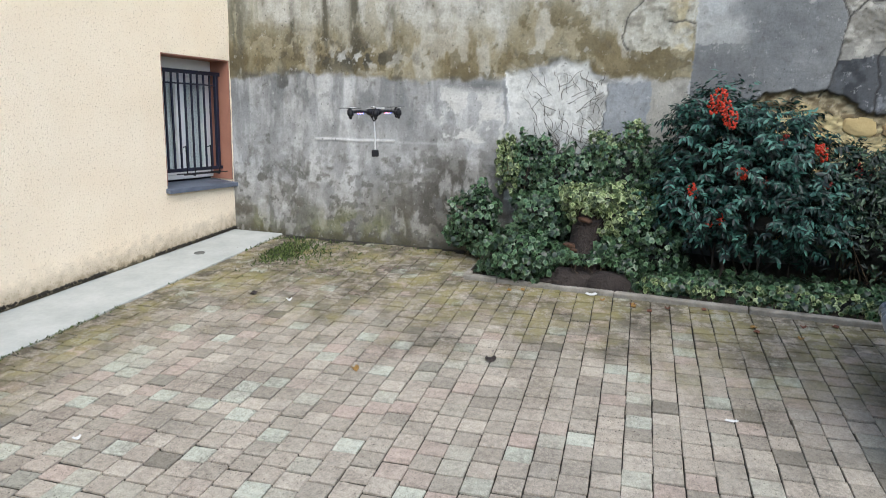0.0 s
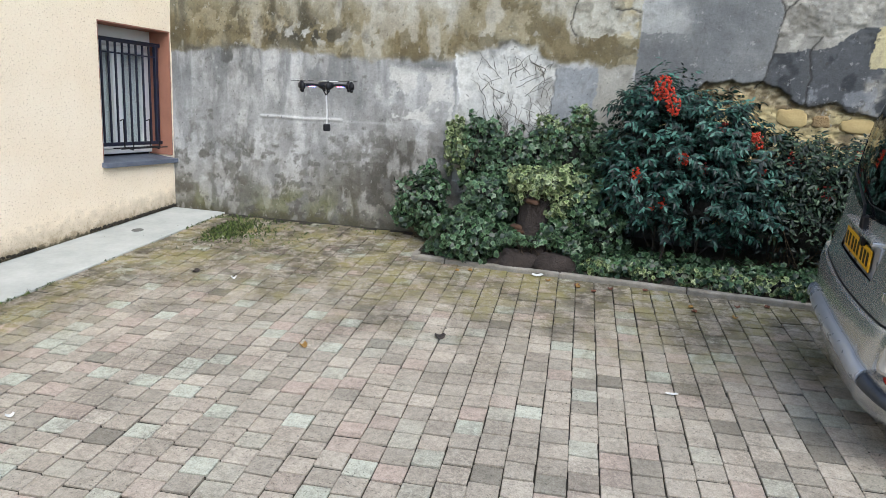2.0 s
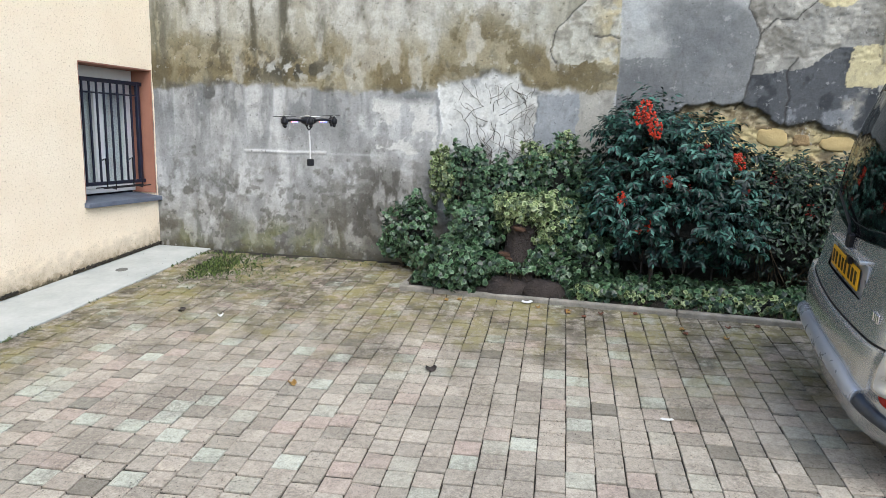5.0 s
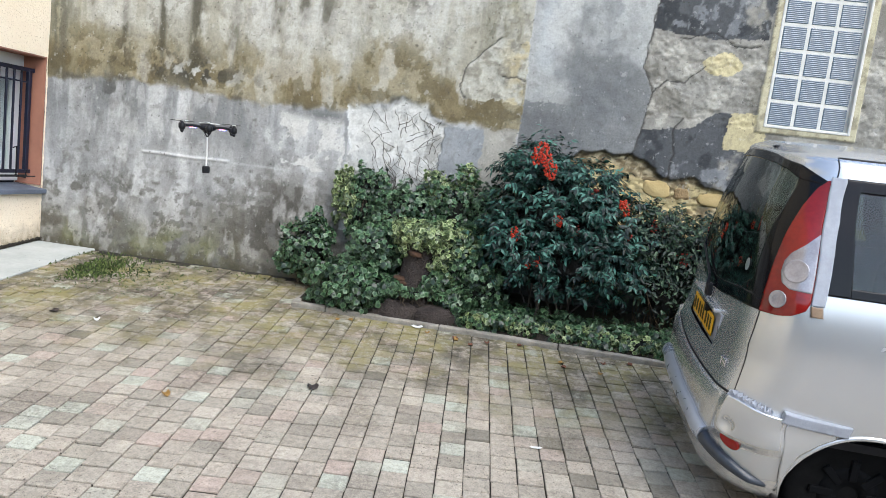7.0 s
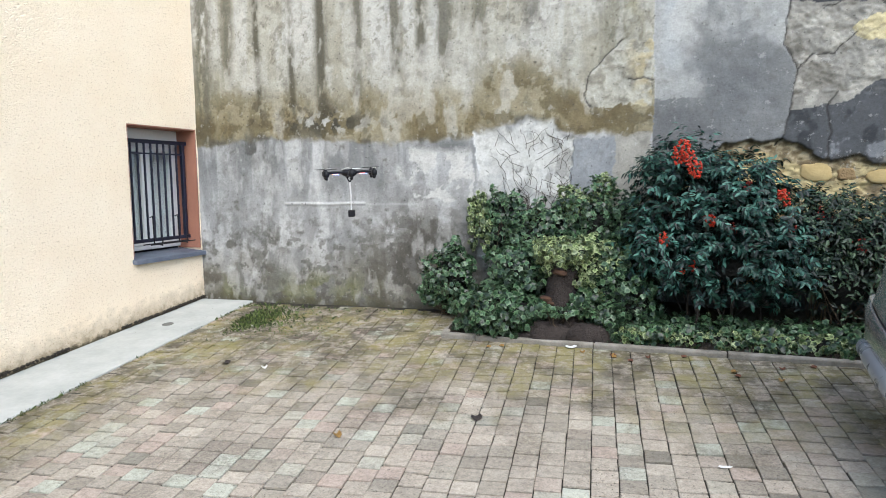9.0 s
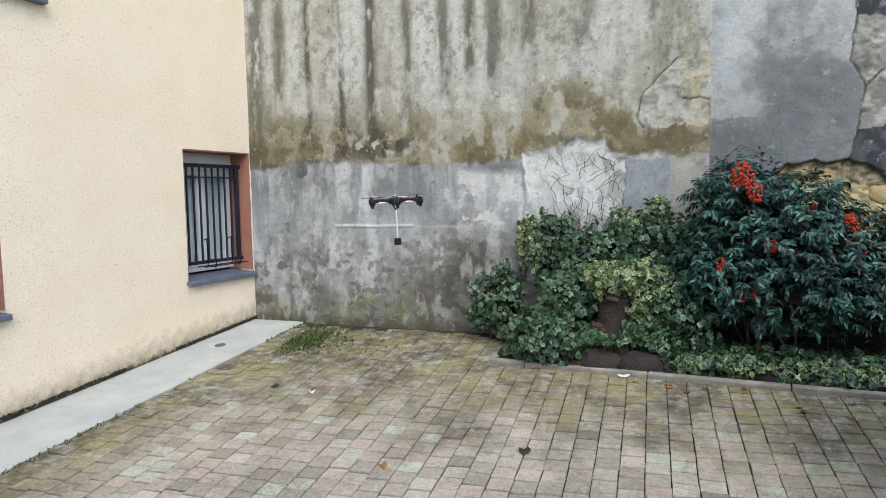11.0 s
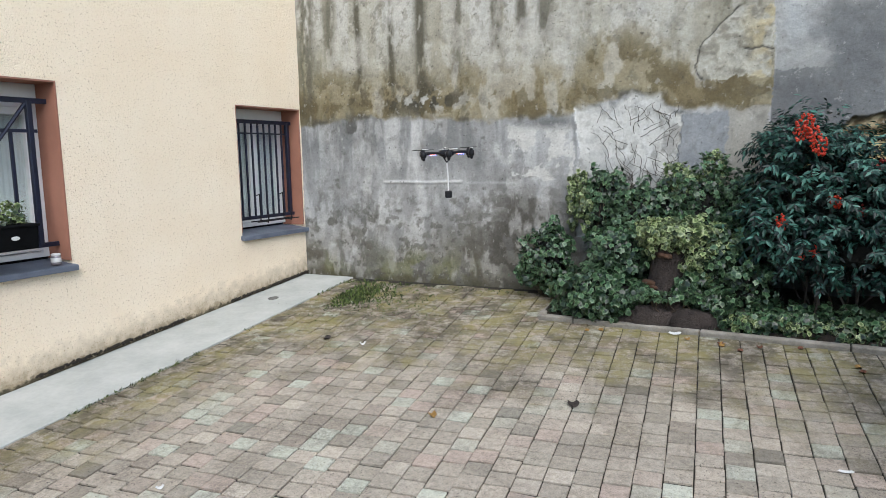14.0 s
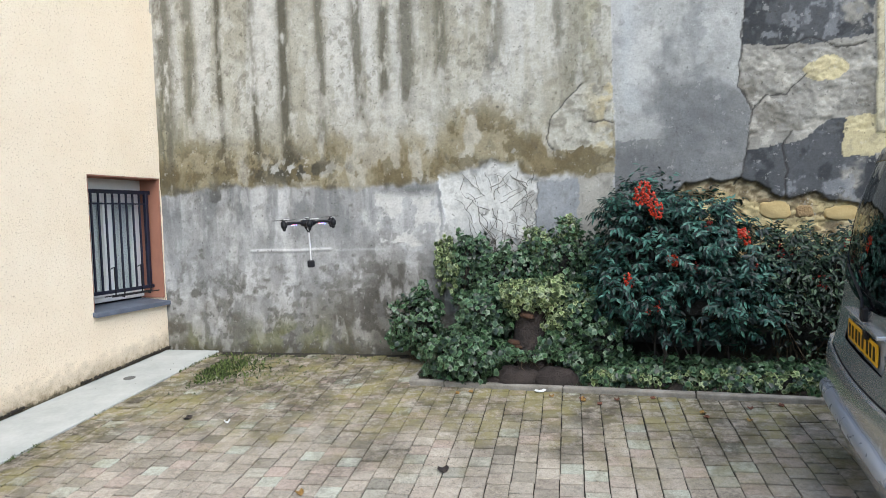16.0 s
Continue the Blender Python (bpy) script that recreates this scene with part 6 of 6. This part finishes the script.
def drone(m):
    d = thing("drone", m, "small black six-armed drone carrying a white rod and weight", "drone")
    bm = bmesh.new()
    bmesh.ops.create_uvsphere(bm, u_segments=24, v_segments=12, radius=1.0)
    bmesh.ops.transform(bm, matrix=Matrix.Diagonal((0.052, 0.045, 0.026, 1)), verts=bm.verts)
    part("hull", bm, BLACK, d, shade=True)
    part("camera_pod", boxed(-0.016, 0.016, -0.05, -0.025, -0.024, 0.0, bevel=0.005, seg=2), BLACK, d)
    for k in range(6):
        a = math.pi / 6 + k * math.pi / 3
        ca, sa = math.cos(a), math.sin(a)
        tip = 0.165
        arm = part("arm", tube(bmesh.new(), [(0.03 * ca, 0.03 * sa, 0), (0.1 * ca, 0.1 * sa, 0.004), (tip * ca, tip * sa, 0.0)], 0.0075, 8), BLACK, d)
        q = Matrix.Translation((tip * ca, tip * sa, -0.018))
        part("motor", lathe(bmesh.new(), [(0.012, -0.004), (0.018, 0.002), (0.018, 0.026), (0.011, 0.032), (0.004, 0.046)], q, 16), BLACK, arm, shade=True)
        part("leg", lathe(bmesh.new(), [(0.005, -0.022), (0.010, -0.014), (0.010, 0.0)], q, 12), BLACK, arm, shade=True)
        p = bmesh.new()
        for sgn in (-1, 1):
            w = boxed(0.004, 0.066, -0.006, 0.006, -0.0008, 0.0008, bevel=0.0005)
            for v in w.verts:
                v.co.z += 0.25 * v.co.y
                v.co.y *= 1.4 - 10 * abs(v.co.x - 0.03)
            bmesh.ops.transform(w, matrix=q @ Matrix.Translation((0, 0, 0.044)) @ Matrix.Rotation(0.5 + k * 0.8 + (math.pi if sgn > 0 else 0), 4, "Z"), verts=w.verts)
            tmp = mesh_of("blade", w)
            p.from_mesh(tmp)
        part("propeller", p, WHITE_PLASTIC if k % 3 else BLACK, arm, "thin propeller")
        for j in range(3):
            f = 0.08 + 0.016 * j
            part("light", boxed(f * ca - 0.004, f * ca + 0.004, f * sa - 0.004, f * sa + 0.004, -0.0105, -0.006), LED_BLUE if k in (3, 4, 5) else LED_RED, arm)
    part("strut", tube(bmesh.new(), [(-0.024, 0, -0.018), (-0.012, 0, -0.038), (0, 0, -0.06)], 0.004, 6), BLACK, d)
    part("strut", tube(bmesh.new(), [(0.024, 0, -0.018), (0.012, 0, -0.038), (0, 0, -0.06)], 0.004, 6), BLACK, d)
    part("rod", tube(bmesh.new(), [(0, 0, -0.058), (0.002, 0, -0.15), (0, 0, -0.235)], 0.0045, 8), WHITE_PLASTIC, d, "thin white rod")
    part("weight", boxed(-0.022, 0.022, -0.018, 0.018, -0.272, -0.228, bevel=0.008, seg=2), BLACK, d, "black weight")
    return d


drone(pose(-1.75, 3.99, 1.99, 2, -2, 25))

# ---- small things on the yard ----
DRAIN_GREY = speckled("worn_iron", srgb(84, 84, 80), srgb(118, 117, 112), 30.0, 0.7, 0.3, 0.002)
lid = part("drain_cover", lathe(bmesh.new(), [(0.055, 0.0), (0.055, 0.006), (0.046, 0.008), (0.042, 0.004), (0.02, 0.004)], None, 28), DRAIN_GREY, at=TILT @ pose(-4.376, 5.879, 0.008))
tagged(lid, "small round dark drain cover in the concrete path", "drain cover")
PAPER = speckled("white_paper", srgb(226, 226, 222), srgb(240, 240, 236), 9.0, 0.8, 0.2, 0.002)
DRY_LEAF = speckled("dry_leaf", srgb(134, 100, 48), srgb(172, 136, 74), 30.0, 0.8, 0.4, 0.003)
BROWN_LEAF = speckled("brown_leaf", srgb(92, 56, 40), srgb(130, 82, 58), 30.0, 0.8, 0.4, 0.003)


def scrap(name, x, y, w, l, turn, mat, label, category, curl=0.01, z=0.006):
    bm = bmesh.new()
    n = 6
    grid = [[bm.verts.new((w * (i / n - 0.5) * (1 - 0.3 * abs(2 * j / n - 1)), l * (j / n - 0.5), curl * ((2 * i / n - 1) ** 2 + 0.5 * noise.noise(Vector((i, j, x)))))) for i in range(n + 1)] for j in range(n + 1)]
    for j in range(n):
        for i in range(n):
            bm.faces.new((grid[j][i], grid[j][i + 1], grid[j + 1][i + 1], grid[j + 1][i]))
    ret = bmesh.ops.extrude_face_region(bm, geom=bm.faces[:])
    for v in [g for g in ret["geom"] if isinstance(g, bmesh.types.BMVert)]:
        v.co.z += 0.002
    ob = part(name, bm, mat, at=TILT @ pose(x, y, z, 0, 0, turn))
    return tagged(ob, label, category)


scrap("paper_scrap", -0.459, 5.565, 0.10, 0.05, 10, PAPER, "white scrap of paper against the kerb", "litter", 0.008)
scrap("paper_scrap", 0.409, 3.77, 0.075, 0.022, 4, PAPER, "small pale stick lying on the pavers", "litter", 0.003)
scrap("paper_scrap", -2.825, 4.881, 0.05, 0.045, 30, PAPER, "crumpled white scrap on the pavers", "litter", 0.015)
scrap("paper_scrap", -2.924, 2.745, 0.045, 0.03, 50, PAPER, "crumpled white scrap on the pavers", "litter", 0.01)
scrap("dry_leaf", -1.806, 3.85, 0.05, 0.06, 40, DRY_LEAF, "curled yellow dry leaf on the pavers", "leaf", 0.018)
scrap("dry_leaf", -0.999, 4.191, 0.075, 0.07, 20, BARK, "dark rotted leaf on the pavers", "leaf", 0.014)
scrap("dry_leaf", -3.202, 4.95, 0.075, 0.055, 80, BARK, "dark rotted leaf on the pavers", "leaf", 0.012)
rs = np.random.RandomState(8)
for k in range(14):
    x = rs.uniform(-1.2, 1.3)
    scrap("dry_leaf", x, 5.735 - 0.13 * (x + 1.592) - rs.uniform(0.04, 0.4), 0.045, 0.035, rs.uniform(0, 180), BROWN_LEAF if k % 2 else DRY_LEAF, "small brown dry leaf near the kerb", "leaf", 0.01)

# grass and weeds where path, wall and paving meet
gp, gn, gt, gs = [], [], [], []
for k in range(3600):
    if k < 1100:
        x, y = -3.70 + abs(rs.normal(0, 0.25)), 6.15 + rs.normal(0, 0.2)
        h = 0.030
    elif k < 1900:
        y = rs.uniform(1.0, 6.6)
        if field(y * 2.5, 0.0, 3) < 0.56:
            continue
        x, h = -3.925 + 0.088 * (y - 6.76) + abs(rs.normal(0, 0.025)), 0.017
    elif k < 2600:
        if k % 3:
            continue
        x, y, h = -3.9 + 2.0 * rs.rand() ** 1.5, 6.60 + rs.normal(0, 0.03), 0.018
        y -= 0.085 * (x + 3.9)
    else:
        x, y, h = -3.2 + 0.45 * rs.normal(), 5.95 + 0.3 * rs.normal(), 0.012
    gp.append((x, y, 0.0))
    gn.append((rs.normal(), rs.normal(), 0.2))
    gt.append((0.9 * rs.normal(), 0.9 * rs.normal(), 0.8))
    gs.append(h * rs.uniform(0.6, 1.5))
BLADE = (np.array([(-0.12, 0, 0), (0.12, 0, 0), (0.14, 0.55, 0.03), (0, 1.0, 0.12), (-0.14, 0.55, 0.03)]), [(0, 1, 2, 3, 4)])
grass = part("grass", leaves("grass", np.array(gp), np.array(gn), np.array(gt), np.array(gs) * 1.2, BLADE), GRASS, at=TILT.copy())
tagged(grass, "short tufts of grass and weeds between path and pavers", "grass", kind="stuff")

# moss crust and crumbs along the foot of the house wall
bm = bmesh.new()
for k in range(1500):
    u = rs.uniform(0.0, 7.0)
    if field(u * 3.1, 0.5, 5) < 0.42:
        continue
    r = rs.uniform(0.003, 0.011)
    z = 0.672 - 0.103 * u * 0.965
    q = HOUSE @ pose(u, rs.uniform(0.0, 0.02), z + 0.005 + 0.02 * rs.rand(), rs.uniform(0, 90), rs.uniform(0, 90), 0) @ Matrix.Diagonal((r * 1.6, r, r, 1))
    bmesh.ops.create_icosphere(bm, subdivisions=1, radius=1.0, matrix=q)
moss = part("moss", bm, SOIL)
tagged(moss, "dark moss clumps along the foot of the house wall", "moss", kind="stuff")

# ---- on the window sills ----
upper = thing("window_3", HOUSE.copy(), "slate sill of the window upstairs", "window", kind="structure")
part("window_sill", boxed(2.36, 3.40, -0.05, 0.075, 3.575, 3.625, bevel=0.006, seg=2), SLATE, upper)
bracket = thing("planter_bracket", HOUSE.copy(), "empty black wire planter bracket hooked on the grille", "bracket")
for u in (0.30, 0.66):
    part("hook", tube(bmesh.new(), [(u, -0.09, 1.60), (u, -0.05, 1.62), (u, -0.045, 1.34), (u, 0.06, 1.32), (u, 0.07, 1.40)], 0.007, 6), BLACK, bracket)
part("wire", tube(bmesh.new(), [(0.18, 0.065, 1.335), (0.82, 0.065, 1.335)], 0.006, 6), BLACK, bracket)
part("wire", tube(bmesh.new(), [(0.18, -0.03, 1.335), (0.82, -0.03, 1.335)], 0.006, 6), BLACK, bracket)
planter = thing("flower_box", HOUSE.copy(), "dark grey plastic flower box hung on the grille", "planter")
bm = boxed(3.15, 3.72, 0.0, 0.17, 1.36, 1.53, bevel=0.008, seg=2)
for v in bm.verts:
    v.co.y = 0.085 + (v.co.y - 0.085) * (0.8 + 1.2 * (v.co.z - 1.36))
part("trough", bm, HUB_GREY, planter)
part("rim", boxed(3.14, 3.73, -0.012, 0.182, 1.525, 1.545, bevel=0.006), HUB_GREY, planter)
part("emblem", lathe(bmesh.new(), [(0.03, 0), (0.03, 0.003), (0.02, 0.004)], Matrix.Translation((3.32, 0.168, 1.45)) @ Matrix.Rotation(radians(-90), 4, "X") @ Matrix.Diagonal((1, 0.5, 1, 1)), 24), WHITE_PLASTIC, planter, "plain white oval badge")
k = 240
pp = np.stack([3.2 + 0.46 * rs.rand(k), 0.03 + 0.12 * rs.rand(k), 1.55 + 0.16 * rs.rand(k) ** 1.5], 1)
pl = thing("potted_plant", HOUSE.copy(), "small leafy green plant growing in the flower box", "plant")
part("foliage", leaves("foliage", pp, rs.randn(k, 3) + np.array([0, 0.5, 1]), rs.randn(k, 3), 0.04 * (0.6 + 0.6 * rs.rand(k)), IVY_LEAF), IVY_PALE, pl)
jar = thing("glass_jar", HOUSE @ pose(2.93, -0.02, 1.198), "small glass jar with a paper label on the sill", "jar")
part("jar_body", lathe(bmesh.new(), [(0.034, 0.0), (0.036, 0.005), (0.036, 0.06), (0.03, 0.07)], None, 24), CLEAR_LENS, jar, shade=True)
part("lid", lathe(bmesh.new(), [(0.033, 0.068), (0.034, 0.07), (0.034, 0.082), (0.03, 0.084)], None, 24), WHITE_PLASTIC, jar, "white lid", shade=True)
part("paper_label", lathe(bmesh.new(), [(0.0365, 0.018), (0.0368, 0.019), (0.0368, 0.05), (0.0365, 0.051)], None, 24), PAPER, jar, shade=True)

# ---- paving: columns of pavers laid up the slope ----
COL, ROW = 0.143, 0.1315
kerb_y = lambda x: 5.735 - math.tan(radians(7.4)) * (x + 1.592) if x > -1.6 else 6.79 - 0.085 * (x + 4.55)
path_x = lambda y: -3.915 + 0.088 * (y - 6.76)
shapes = []
for k in range(6):
    bm = bmesh.new()
    vs = bmesh.ops.create_cube(bm, size=1.0)["verts"]
    for v in vs:
        v.co = Vector((v.co.x * (COL - 0.0066), v.co.y * (ROW - 0.0125), v.co.z * 0.05 - 0.025))
        v.co += Vector((random.uniform(-1, 1), random.uniform(-1, 1), 0)) * 0.0022
        if v.co.z > -0.02:
            v.co.z += random.uniform(-0.0022, 0.0022)
    top = [e for e in bm.edges if all(v.co.z > -0.02 for v in e.verts)]
    bmesh.ops.bevel(bm, geom=top + [e for e in bm.edges if abs(e.verts[0].co.z - e.verts[1].co.z) > 0.03], offset=0.003, segments=1, affect="EDGES")
    shapes.append(bm)
templates = [(np.array([v.co[:] for v in b.verts]), [[v.index for v in f.verts] for f in b.faces]) for b in shapes]
shape_meshes = [mesh_of("paver", b) for b in shapes]
for me in shape_meshes:
    me.materials.append(PAVER_ONE)
paving = thing("paving", TILT.copy(), "sloping yard paved in faded rose and grey concrete blocks", "paving", kind="structure")
rs = np.random.RandomState(2)
verts, faces, total, singles = [], [], 0, 0
for c in range(-33, 40):
    x = (c + 0.5) * COL
    shift = rs.rand() * ROW
    for r in range(-34, 54):
        y = r * ROW + shift
        if y > kerb_y(x) - 0.06 or x < path_x(y) - COL / 2 + 0.012:
            continue
        k = rs.randint(6)
        m = pose(x + rs.uniform(-1, 1) * 0.002, y + rs.uniform(-1, 1) * 0.002, rs.uniform(-1, 1) * 0.003 - (0.006 if x < path_x(y) + COL / 2 else 0.0), rs.uniform(-1, 1) * 0.9, rs.uniform(-1, 1) * 0.9, rs.uniform(-1, 1) * 0.7)
        if rs.rand() < 0.5:
            m = m @ pose(0, 0, 0, 0, 0, 180)
        if -1.5 < x < 0.9 and 1.62 < y < 4.0 and singles < 300:
            part("paver", shape_meshes[k], None, paving, at=m)
            singles += 1
        else:
            tv, tf = templates[k]
            a = np.array(m)
            verts.append(tv @ a[:3, :3].T + a[:3, 3])
            faces += [[i + total for i in f] for f in tf]
            total += len(tv)
        last = y
    # a cut block fills the course against the kerb
    rest = kerb_y(x) - 0.004 - (last + ROW / 2)
    if x > -1.6 and 0.018 < rest < ROW:
        tv, tf = templates[rs.randint(6)]
        a = np.array(pose(x, last + ROW / 2 + rest / 2, 0) @ Matrix.Diagonal((1, (rest + 0.004) / ROW, 1, 1)))
        verts.append(tv @ a[:3, :3].T + a[:3, 3])
        faces += [[i + total for i in f] for f in tf]
        total += len(tv)
me = raw_mesh("pavers", np.concatenate(verts).tolist(), faces)
many = part("pavers", me, PAVER_MANY, paving)
tagged(many, kind="stuff")
